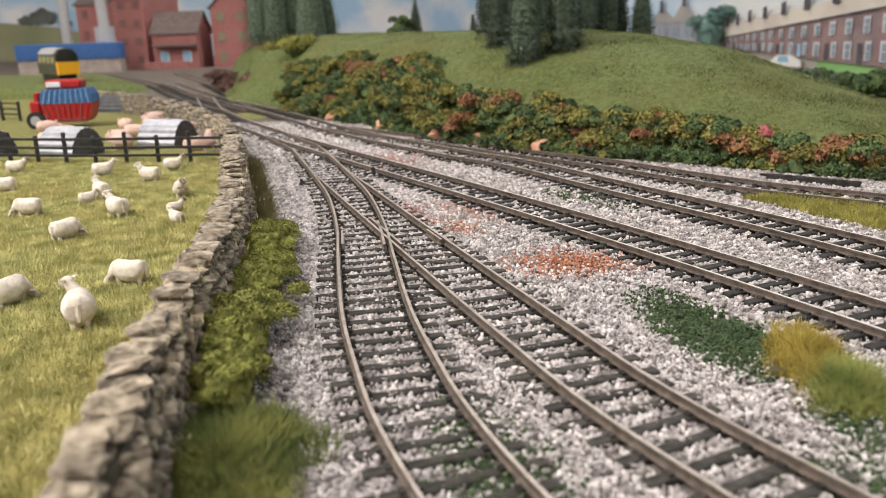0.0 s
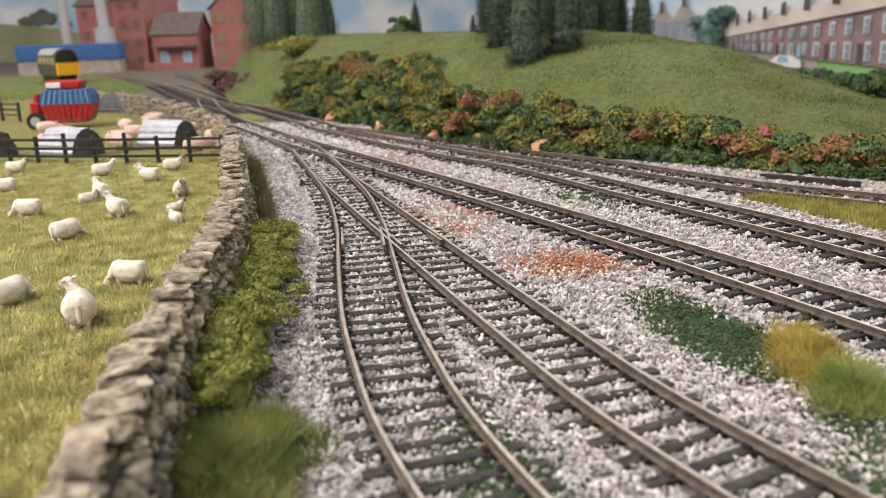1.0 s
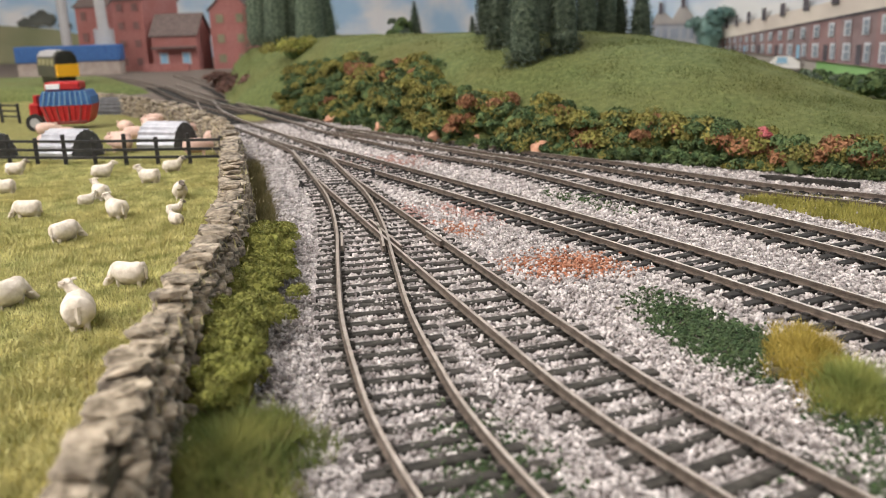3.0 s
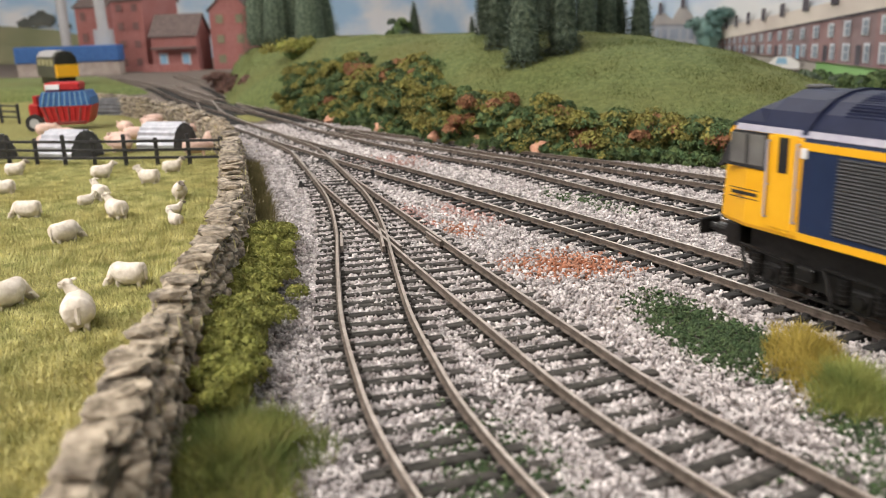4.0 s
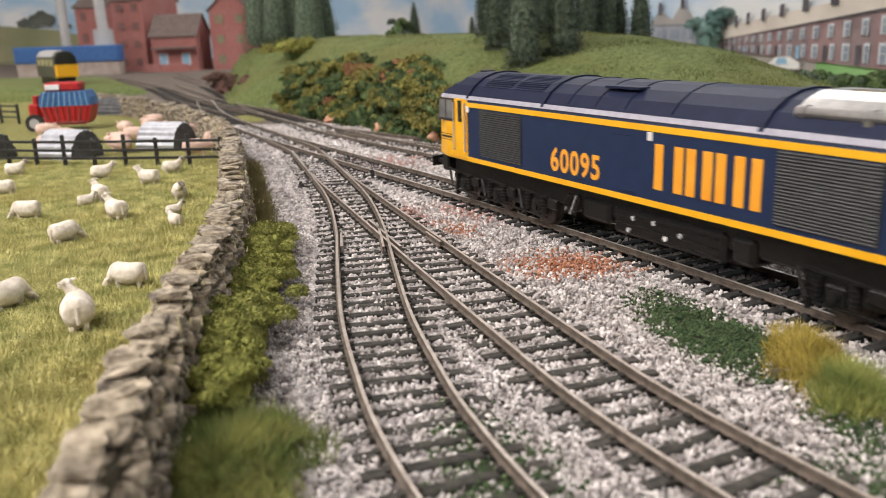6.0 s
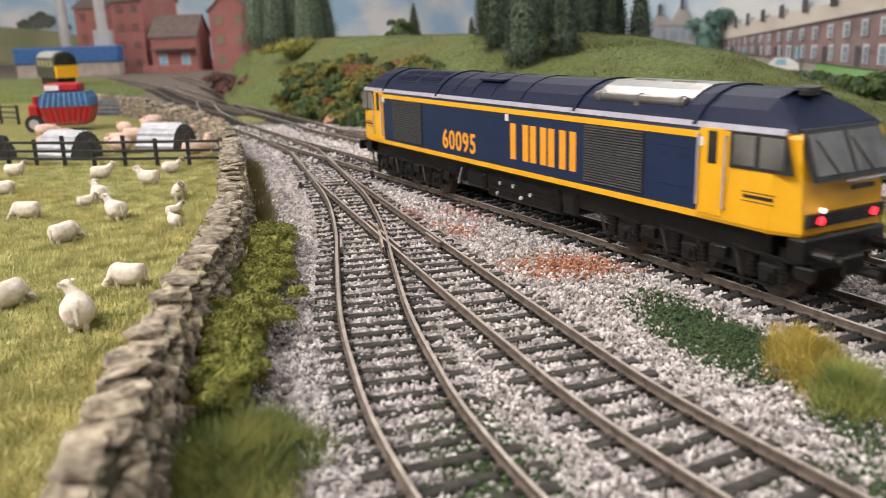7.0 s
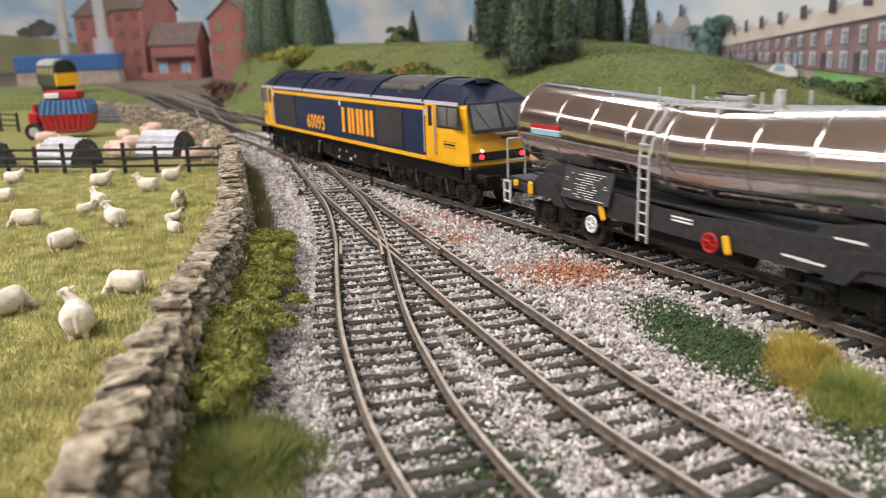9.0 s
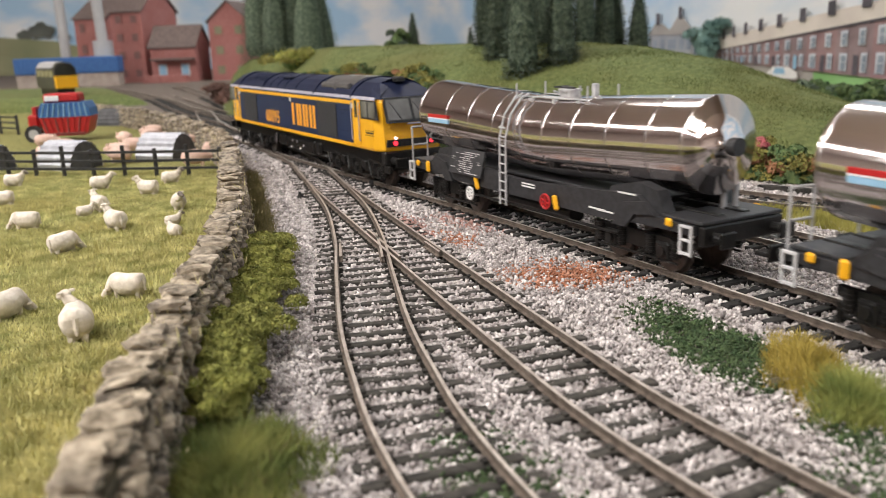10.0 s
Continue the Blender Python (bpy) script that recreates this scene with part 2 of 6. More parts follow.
# ---- plan ----
def main_line():
    """Centre line of the running line: arc length from -1200 to 900, point and heading."""
    s = np.arange(-1200, 901, 1.0)
    q = np.clip(s, -300, 800)
    th = -0.0446 + 0.5575 * q / 1000 - 0.8925 * (np.maximum(q, 0) / 1000) ** 2
    x, w = np.cumsum(np.cos(th)), np.cumsum(-np.sin(th))
    x, w = x - x[1200] , w - w[1200] + 6.858
    x, w = x + 8.7 * np.sin(th), w + 8.7 * np.cos(th)
    u, n = np.array([-0.452865, 0.891579]), np.array([0.891579, 0.452865])
    return s, np.array([98.0, 158.0]) + np.outer(x, u) + np.outer(w, n)


S_MAIN, P_MAIN = main_line()


def on_main(s):
    return np.array([np.interp(s, S_MAIN, P_MAIN[:, 0]), np.interp(s, S_MAIN, P_MAIN[:, 1])])


LINE_L = [(-136, 634), (-108, 570), (-81, 507), (-57, 420), (-40.5, 356), (-30, 297), (-24.5, 253), (-17.5, 200), (-10.5, 164), (-4.5, 139), (5, 111), (17, 84), (34, 48), (58, 5), (95, -60)]
LINE_R = [(-81, 507), (-66, 453), (-50.5, 401), (-27.3, 329), (-0.2, 246), (19.7, 186), (35, 143), (54, 104), (75, 64), (105, 10), (140, -50)]
LINE_F = [(-420, 1330), (-270, 1000), (-150, 770), (-111, 690), (-84, 630), (-44.5, 559), (-20, 518), (14, 465), (44, 422), (82, 345), (109, 292.5), (136, 234.5), (165, 165), (205, 60), (240, -60)]
LINE_G = [(-84, 630), (-36, 572), (5, 522), (46, 466), (82, 424), (97, 402), (119, 369), (141, 341), (172, 312), (220, 268), (280, 210)]
LINE_WALL = [(-420, 960), (-318, 838), (-228, 712), (-156, 575), (-121, 480), (-98, 390), (-76, 300), (-63, 222), (-60, 188), (-55.5, 150), (-52, 124), (-48, 104), (-46, 88), (-43, 60), (-40, 20), (-38, -60)]

# ---- setting: room, baseboard, ground ----
def plane_slab(name, x0, x1, y0, y1, z0, z1, material, label, kind="structure"):
    bm = bmesh.new()
    box(bm, ((x0 + x1) / 2, (y0 + y1) / 2, (z0 + z1) / 2), (x1 - x0, y1 - y0, z1 - z0))
    return tagged(part(name, bm, material), label, name.split("_")[0], kind=kind)


RX0, RX1, RY0, RY1 = -5600, 2600, -2400, 4200
plane_slab("floor", RX0, RX1, RY0, RY1, -1020, -1000, M_FLOOR, "dark plain floor of the club room")
plane_slab("ceiling", RX0, RX1, RY0, RY1, 1450, 1480, M_CEIL, "dull brown painted ceiling of the room")
plane_slab("wall_west", RX0 - 60, RX0, RY0, RY1, -1000, 1450, M_WALL, "plain beige room wall")
plane_slab("wall_east", RX1, RX1 + 60, RY0, RY1, -1000, 1450, M_WALL, "plain beige room wall")
plane_slab("wall_south", RX0, RX1, RY0 - 60, RY0, -1000, 1450, M_WALL, "plain beige room wall")
plane_slab("wall_north", RX0, RX1, RY1, RY1 + 60, -1000, 1450, M_WALL, "plain beige room wall")


def strip_light(x, y, turn):
    t = thing("ceiling_light", "unseen white fluorescent strip light on the ceiling", "ceiling light", (x * 1000, y * 1000, CEIL * 1000), turn, "ceiling lights")
    bm = bmesh.new()
    box(bm, (0, 0, -20), (1260, 200, 40), 6)
    part("housing", bm, M_WHITE, t)
    bm = bmesh.new()
    box(bm, (0, 0, -52), (1230, 170, 22), 8)
    part("diffuser", bm, M_TUBE, t, "glowing white diffuser")


for x, y, turn in STRIPS:
    strip_light(x, y, turn)


def ground_sheet():
    xs, ys = np.linspace(-2700, 1250, 80), np.linspace(-1150, 3500, 94)
    verts = [(x, y, -3.9 + 0.5 * noise.noise(Vector((x / 60, y / 60, 0)))) for y in ys for x in xs]
    n = len(xs)
    faces = [(j * n + i, j * n + i + 1, (j + 1) * n + i + 1, (j + 1) * n + i) for j in range(len(ys) - 1) for i in range(n - 1)]
    g = raw("ground", verts, faces, M_BED, smooth=True)
    tagged(g, "ballast and cinder ground, darkened for shade between the stones", "ground", kind="structure")


ground_sheet()
plane_slab("baseboard_top", -2700, 1250, -1150, 3500, -40, -6, M_PLY, "plywood baseboard under the layout")

WALL_XY = spline(LINE_WALL, 5.0)


def wall_x(y):
    o = np.argsort(WALL_XY[:, 1])
    return np.interp(y, WALL_XY[o, 1], WALL_XY[o, 0])


def field_sheet():
    ys = np.concatenate([np.arange(-60, 620, 8.0), np.arange(620, 961, 20.0)])
    verts, faces, n = [], [], 60
    for y in ys:
        x1 = wall_x(y) - 1
        for i in range(n):
            x = x1 - 900 * (i / (n - 1)) ** 1.6
            z = -0.7 + 0.9 * noise.noise(Vector((x / 45, y / 45, 2)))
            verts.append((x, y, z if i else z - 3))
    for j in range(len(ys) - 1):
        for i in range(n - 1):
            a = j * n + i
            faces.append((a, a + n, a + n + 1, a + 1))
    f = raw("field", verts, faces, M_GRASS, smooth=True)
    tagged(f, "olive green static-grass sheep field", "grass field", kind="structure")


field_sheet()

BANK_A = np.array([-0.45, -0.30, -0.186, -0.12, -0.053, 0.0154, 0.049, 0.118, 0.221, 0.359, 0.464, 0.547, 0.75, 1.1])
BANK_Y = np.array([1250.0, 1020, 815, 695, 602, 536, 510, 478, 444, 409, 382, 362, 325, 290])
TOP_A = np.array([-0.45, -0.30, -0.255, -0.238, -0.218, -0.113, 0.058, 0.178, 0.25, 0.351, 0.42, 0.537, 0.75, 1.1])
TOP_K = np.array([-0.09, -0.08, -0.068, -0.03, -0.0125, -0.0012, -0.0033, -0.006, -0.0135, -0.034, -0.059, -0.103, -0.17, -0.2])


def hill_z(a, y):
    """Height of the grassy bank in direction a = x / y at depth y."""
    yb = np.interp(a, BANK_A, BANK_Y)
    yc = yb + np.interp(a, [-0.3, 0.0, 0.25, 0.6], [230, 230, 190, 90])
    zc = 68.2 + yc * np.interp(a, TOP_A, TOP_K)
    f = (y - yb) / (yc - yb)
    if f <= 1:
        f = max(f, 0)
        return -4 + (zc + 4) * (0.2 * min(1, f / 0.15) * (2 - min(1, f / 0.15)) + 0.8 * math.sin(f * math.pi / 2) ** 1.15)
    return max(zc - 0.10 * (y - yc) - 0.0003 * (y - yc) ** 2, -3.9)


def hill():
    verts, faces = [], []
    az, fr = np.linspace(-0.258, 1.05, 120), np.concatenate([np.linspace(-0.05, 1, 34), np.linspace(1.06, 2.6, 14)])
    for a in az:
        yb = np.interp(a, BANK_A, BANK_Y)
        dy = np.interp(a, [-0.3, 0.0, 0.25, 0.6], [230, 230, 190, 90])
        for f in fr:
            y = yb + f * dy
            z = hill_z(a, y) if f >= 0 else -7
            verts.append((a * y, y, z + (1.2 * noise.noise(Vector((a * y / 25, y / 25, 5))) if f > 0.1 else 0)))
    n = len(fr)
    for i in range(len(az) - 1):
        for j in range(n - 1):
            k = i * n + j
            faces.append((k, k + n, k + n + 1, k + 1))
    h = raw("hillside", verts, faces, M_HILL, smooth=True)
    tagged(h, "green flocked grass embankment behind the tracks", "embankment", kind="structure")


hill()


# ---- backscene ----
def backscene():
    line = spline([(-2650, 3420), (-1500, 3440), (-300, 3200), (150, 2500), (400, 1500), (520, 1150), (600, 850), (650, 400), (660, -400)], 60)
    back = offset(line, -12)
    verts, faces = [], []
    for p, q in zip(line, back):
        verts += [(*p, -6), (*p, 900), (*q, 900), (*q, -6)]
    for i in range(len(line) - 1):
        for j in range(4):
            a, b = i * 4 + j, i * 4 + (j + 1) % 4
            faces.append((a, a + 4, b + 4, b))
    m = bpy.data.materials.new("printed_sky")
    m.use_nodes = True
    N, L = m.node_tree.nodes, m.node_tree.links
    tc, mp, nz = N.new("ShaderNodeTexCoord"), N.new("ShaderNodeMapping"), N.new("ShaderNodeTexNoise")
    mp.inputs["Scale"].default_value = (1, 1, 2.2)
    nz.inputs["Scale"].default_value, nz.inputs["Detail"].default_value = 3.2, 6
    ramp = N.new("ShaderNodeValToRGB")
    ramp.color_ramp.elements[0].position, ramp.color_ramp.elements[0].color = 0.42, (0.36, 0.55, 0.74, 1)
    ramp.color_ramp.elements[1].position, ramp.color_ramp.elements[1].color = 0.6, (0.74, 0.76, 0.78, 1)
    L.new(tc.outputs["Object"], mp.inputs[0])
    L.new(mp.outputs[0], nz.inputs["Vector"])
    L.new(nz.outputs["Fac"], ramp.inputs[0])
    L.new(ramp.outputs[0], N["Principled BSDF"].inputs["Base Color"])
    N["Principled BSDF"].inputs["Roughness"].default_value = 0.6
    b = raw("backdrop", verts, faces, m)
    tagged(b, "printed backscene board with pale cloudy sky", "backdrop", kind="structure")


backscene()


# ---- track ----
RAIL = [(-0.42, 0.0), (0.42, 0.0), (0.42, -0.6), (0.18, -0.8), (0.18, -1.55), (0.8, -1.8), (0.8, -2.0), (-0.8, -2.0), (-0.8, -1.8), (-0.18, -1.55), (-0.18, -0.8), (-0.42, -0.6)]


def rail(parent, line, dz=0.0, name="rail", top=None):
    t = np.gradient(line, axis=0)
    t /= np.hypot(t[:, 0], t[:, 1])[:, None]
    nrm = np.stack([t[:, 1], -t[:, 0]], 1)
    verts, faces, k = [], [], len(RAIL)
    for p, q in zip(line, nrm):
        verts += [(p[0] + q[0] * a, p[1] + q[1] * a, z + dz) for a, z in RAIL]
    for i in range(len(line) - 1):
        for j in range(k):
            a, b = i * k + j, i * k + (j + 1) % k
            faces.append((a, b, b + k, a + k))
    faces += [tuple(range(k))[::-1], tuple((len(line) - 1) * k + j for j in range(k))]
    ob = raw(name, verts, faces, [M_RAILSIDE, top or M_RAILTOP], parent)
    ob.data.polygons.foreach_set("material_index", [1 if (i % k == 0 and i < (len(line) - 1) * k) else 0 for i in range(len(faces))])
    return ob


def sleeper_mesh(length, material, wide=3.1):
    bm = bmesh.new()
    box(bm, (0, 0, -3.05), (length, wide, 2.0), 0.25)
    for x in (-8.7, 8.7):
        for d in (-1.35, 1.35):
            box(bm, (x + d, 0, -1.8), (1.1, 1.7, 0.7))
    bmesh.ops.scale(bm, vec=(K, K, K), verts=bm.verts)
    me = bpy.data.meshes.new("sleeper")
    bm.to_mesh(me)
    bm.free()
    me.materials.append(material)
    return me


SLEEPERS = [sleeper_mesh(l, M_SLEEPER) for l in (29.5, 30.5, 31.0)]
SLEEPERS_OLD = [sleeper_mesh(l, M_SLEEPER2, 2.7) for l in (29.0, 30.5, 31.5)]


def sleepers(parent, line, y0, y1, pitch=7.3, seed=1, kinds=None, drop=0.0):
    rnd = random.Random(seed)
    s = np.concatenate([[0], np.cumsum(np.hypot(*np.diff(line, axis=0).T))])
    d = np.gradient(line, axis=0)
    for q in np.arange(2, s[-1], pitch):
        x, y = np.interp(q, s, line[:, 0]), np.interp(q, s, line[:, 1])
        if not y0 <= y <= y1:
            continue
        tx, ty = np.interp(q, s, d[:, 0]), np.interp(q, s, d[:, 1])
        ob = new("sleeper", rnd.choice(kinds or SLEEPERS))
        ob.parent = parent
        a = math.degrees(math.atan2(ty, tx)) + 90 + rnd.uniform(-1.2, 1.2)
        ob.matrix_basis = pose(x * K, y * K, (rnd.uniform(-0.25, 0.12) - drop) * K, 0, 0, a)


def track(label, line, y0, y1, seed, dz=0.0, top=None):
    t = thing("track", label, "railway track", group="tracks", kind="structure")
    rail(t, offset(line, -8.7), dz, "rail", top)
    rail(t, offset(line, 8.7), dz, "rail", top)
    sleepers(t, line, y0, y1, 7.3, seed, None, 0.05)
    return t


LM = P_MAIN[::6]
LL, LR, LF, LG = spline(LINE_L), spline(LINE_R), spline(LINE_F), spline(LINE_G)
T_MAIN = track("running line with worn steel rails on black sleepers", LM, 60, 1000, 1, 0.0, M_RAILTOP_BRIGHT)
T_F = track("back running line with steel rails on black sleepers", LF, 60, 1000, 2, 0.0, M_RAILTOP_BRIGHT)
T_G = track("siding beside the embankment with weathered rails", LG, 200, 560, 3, -0.05)
T_YARD = track("yard line with weathered rails towards the mill", spline([(-190, 790), (-300, 1000), (-430, 1290), (-600, 1600), (-760, 1830)], 12), 780, 1300, 4, -0.05)
T_YARD_2 = track("yard line with weathered rails beside the mill", spline([(-150, 770), (-215, 930), (-330, 1250), (-520, 1700)], 12), 850, 1300, 7, -0.1)


def meadow(name, label, pts, material, z):
    c = np.mean(np.array(pts, float), 0)
    line = spline(list(pts) + [pts[0]], 25)
    verts = [(c[0], c[1], z)] + [(x + 12 * noise.noise(Vector((x / 50, y / 50, 1))), y + 12 * noise.noise(Vector((x / 50, y / 50, 4))), z - 0.1) for x, y in line]
    n = len(line)
    m = raw(name, verts, [(0, 1 + i, 1 + (i + 1) % n) for i in range(n)], material)
    tagged(m, label, "grass", kind="structure")


meadow("meadow", "green flocked meadow behind the embankment", [(240, 420), (420, 330), (600, 310), (570, 820), (380, 1400), (250, 1000)], M_HILL, -3.0)
meadow("yard_grass", "green grass patch beside the yard lines", [(-285, 975), (-231, 914), (-155, 770), (-162, 720), (-200, 775), (-242, 850)], M_GRASS, -2.6)
meadow("farm_grass", "grass beyond the farm field", [(-430, 960), (-800, 950), (-1400, 1000), (-1700, 1500), (-1100, 1750), (-620, 1400)], M_GRASS, -2.8)
meadow("cinder_yard", "dark brown cinder ground of the yard", [(-140, 640), (-60, 640), (-100, 760), (-190, 900), (-300, 1150), (-380, 1500), (-350, 2300), (-900, 3000), (-2000, 3200), (-2500, 2000), (-1500, 1750), (-700, 1500), (-400, 1050), (-260, 850)], M_CINDER, -3.2)


def farm_bank():
    bm = bmesh.new()
    ring = [(-1500, 1020), (-700, 1050), (-470, 1100), (-400, 1180), (-520, 1420), (-900, 1560), (-1500, 1500)]
    c = (-850, 1300)
    loft(bm, [[(c[0] + (x - c[0]) * f, c[1] + (y - c[1]) * f, z) for x, y in ring] for f, z in ((1.0, -5), (0.97, 4), (0.92, 11), (0.87, 14))])
    b = part("farm_bank", bm, M_HILL)
    tagged(b, "low grassy bank carrying the far track", "embankment", kind="structure")


farm_bank()


def turnout():
    t = thing("turnout", "railway turnout with steel rails, frog and black timbers", "railway points", kind="structure")
    rail(t, offset(LL, -8.7), -0.02)
    rail(t, offset(LL, 8.7), -0.06)
    rail(t, offset(LR, -8.7), -0.04)
    rail(t, offset(LR, 8.7), -0.08)
    for line, d, y0, y1 in ((LL, -6.6, 262, 302), (LR, 6.6, 262, 308)):
        o = offset(line, d)
        rail(t, o[(o[:, 1] > y0) & (o[:, 1] < y1)], -0.1, "check_rail")
    for line, d in ((LL, 7.2), (LR, -7.2)):
        o = offset(line, d)
        rail(t, o[(o[:, 1] > 268) & (o[:, 1] < 289)], -0.1, "wing_rail")
    sleepers(t, LL, 40, 214, 7.3, 5, SLEEPERS_OLD, 0.28)
    sleepers(t, LR, 40, 214, 7.3, 6, SLEEPERS_OLD, 0.28)
    rnd = random.Random(8)
    lx, rx = (lambda y: np.interp(y, LL[::-1, 1], LL[::-1, 0])), (lambda y: np.interp(y, LR[::-1, 1], LR[::-1, 0]))
    for y in np.arange(219, 520, 7.3):
        a, b = lx(y), (rx(y) if y < 505 else lx(y))
        c, w = (a + b) / 2, abs(b - a) + 31
        bm = bmesh.new()
        box(bm, (0, 0, -3.05), (w, 2.7, 2.0), 0.25)
        for x in (a - c, b - c):
            for e in (-8.7, 8.7):
                for d in (-1.35, 1.35):
                    box(bm, (x + e + d, 0, -1.8), (1.1, 1.7, 0.7))
        ob = part("sleeper", bm, M_SLEEPER2, t)
        ob.matrix_basis = pose(c * K, y * K, (rnd.uniform(-0.2, 0.1) - 0.25) * K, 0, 0, 13 + rnd.uniform(-1, 1))
    # tie bar and its point motor lug at the blades
    bm = bmesh.new()
    box(bm, (-51, 398, -2.4), (36, 2.2, 0.9), 0.1, Euler((0, 0, radians(8))).to_matrix())
    box(bm, (-67, 396, -2.2), (2.6, 2.6, 2.8), 0.4)
    box(bm, (-67, 394, -1.4), (1.4, 1.4, 4.2), 0.3)
    part("tie_bar", bm, M_SLEEPER, t, "black plastic tie bar")


turnout()


def point_motor_post(x, y):
    t = thing("ground_signal", "small black ground signal beside the track", "signal", (x, y, -4))
    bm = bmesh.new()
    rod(bm, (0, 0, 0), (0, 0, 4.5), 0.6, 8)
    part("post", bm, M_BLACK, t)
    bm = bmesh.new()
    rod(bm, (0, -0.5, 4.8), (0, 0.5, 4.8), 1.2, 14)
    part("disc", bm, M_BLACK, t)


point_motor_post(-34, 415)


def timber_baulk():
    t = thing("timber_baulk", "dark timber baulk lying at the foot of the bank", "timber", (165, 362, -3.6), -42)
    bm = bmesh.new()
    box(bm, (0, 0, 1.6), (40, 3.4, 3.0), 0.4)
    box(bm, (-8, 5, 1.0), (34, 2.6, 2.0), 0.4)
    part("beam", bm, M_SLEEPER2, t)


timber_baulk()


# ---- scatter helper for joined small pieces ----
CUBE_V = np.array([(x, y, z) for x in (-1, 1) for y in (-1, 1) for z in (-1, 1)], float) * 0.72
CUBE_F = np.array([(0, 1, 3), (0, 3, 2), (4, 6, 7), (4, 7, 5), (0, 4, 5), (0, 5, 1), (2, 3, 7), (2, 7, 6), (0, 2, 6), (0, 6, 4), (1, 5, 7), (1, 7, 3)])
OCTA_V = np.array([(1, 0, 0), (0, 1, 0), (-1, 0, 0), (0, -1, 0), (0, 0, 1), (0, 0, -1)], float)
OCTA_F = np.array([(0, 1, 4), (1, 2, 4), (2, 3, 4), (3, 0, 4), (1, 0, 5), (2, 1, 5), (3, 2, 5), (0, 3, 5)])


def tri_mesh(name, V, F, material, label, category, parent=None, smooth=False):
    me = bpy.data.meshes.new(name)
    nv, nf = len(V), len(F)
    me.vertices.add(nv)
    me.vertices.foreach_set("co", (np.asarray(V, float) * K).ravel())
    me.loops.add(nf * 3)
    me.loops.foreach_set("vertex_index", np.asarray(F, np.int32).ravel())
    me.polygons.add(nf)
    me.polygons.foreach_set("loop_start", np.arange(0, nf * 3, 3, dtype=np.int32))
    me.polygons.foreach_set("loop_total", np.full(nf, 3, dtype=np.int32))
    me.update(calc_edges=True)
    ob = part_mesh(name, me, material, parent, "", smooth)
    return tagged(ob, label, category, kind="stuff")


def stones(name, P, R, material, label, rng):
    """Angular chips at points P with sizes R, as one mesh."""
    n = len(P)
    V = CUBE_V[None] * (R[:, None] * rng.uniform(0.7, 1.3, (n, 3)))[:, None, :]
    V = V * rng.uniform(0.7, 1.25, (n, 8, 1))
    a, b = rng.uniform(0, 6.28, n), rng.uniform(-0.8, 0.8, n)
    ca, sa, cb, sb = np.cos(a), np.sin(a), np.cos(b), np.sin(b)
    y, z = V[..., 1] * cb[:, None] - V[..., 2] * sb[:, None], V[..., 1] * sb[:, None] + V[..., 2] * cb[:, None]
    x = V[..., 0]
    V = np.stack([x * ca[:, None] - y * sa[:, None], x * sa[:, None] + y * ca[:, None], z], -1) + P[:, None, :]
    F = CUBE_F[None] + (np.arange(n) * 8)[:, None, None]
    return tri_mesh(name, V.reshape(-1, 3), F.reshape(-1, 3), material, label, "ballast", None, False)


def blades(name, P, H, W_, lean, material, label, category, rng, parent=None):
    """Two-triangle curved blades rooted at P, as one mesh."""
    n = len(P)
    a = rng.uniform(0, 6.28, n)
    la = rng.uniform(0, 6.28, n)
    l = rng.uniform(0.05, lean, n) * H
    side = np.stack([np.cos(a), np.sin(a), np.zeros(n)], 1) * (W_ / 2)[:, None]
    mid = P + np.stack([np.cos(la) * l * 0.35, np.sin(la) * l * 0.35, H * 0.55], 1)
    tip = P + np.stack([np.cos(la) * l, np.sin(la) * l, H], 1)
    V = np.stack([P - side, P + side, mid - side * 0.7, mid + side * 0.7, tip], 1)
    F = np.array([(0, 1, 3), (0, 3, 2), (2, 3, 4)])[None] + (np.arange(n) * 5)[:, None, None]
    return tri_mesh(name, V.reshape(-1, 3), F.reshape(-1, 3), material, label, category, parent)


def rail_clear(P):
    """True where a chip does not lie on a rail head."""
    ok = np.ones(len(P), bool)
    for line in (LM, LL, LR, LF, LG):
        for d in (-8.7, 8.7):
            o = offset(line, d)
            o = o[(o[:, 1] > 30) & (o[:, 1] < 660)]
            seg = np.diff(o, axis=0)
            ln = np.hypot(seg[:, 0], seg[:, 1])
            for i in range(0, len(o) - 1):
                r = P[:, :2] - o[i]
                u = r @ seg[i] / ln[i]
                v = np.abs(r[:, 0] * seg[i][1] - r[:, 1] * seg[i][0]) / ln[i]
                ok &= ~((u > -0.2) & (u < ln[i] + 0.2) & (v < 1.25))
    return ok


def in_blob(P, cx, cy, rx, ry, rot, rng, soft=0.5):
    c, s = math.cos(radians(rot)), math.sin(radians(rot))
    x, y = P[:, 0] - cx, P[:, 1] - cy
    d = np.hypot((x * c + y * s) / rx, (-x * s + y * c) / ry)
    return rng.random(len(P)) < np.clip((1 - d) / soft, 0, 1)


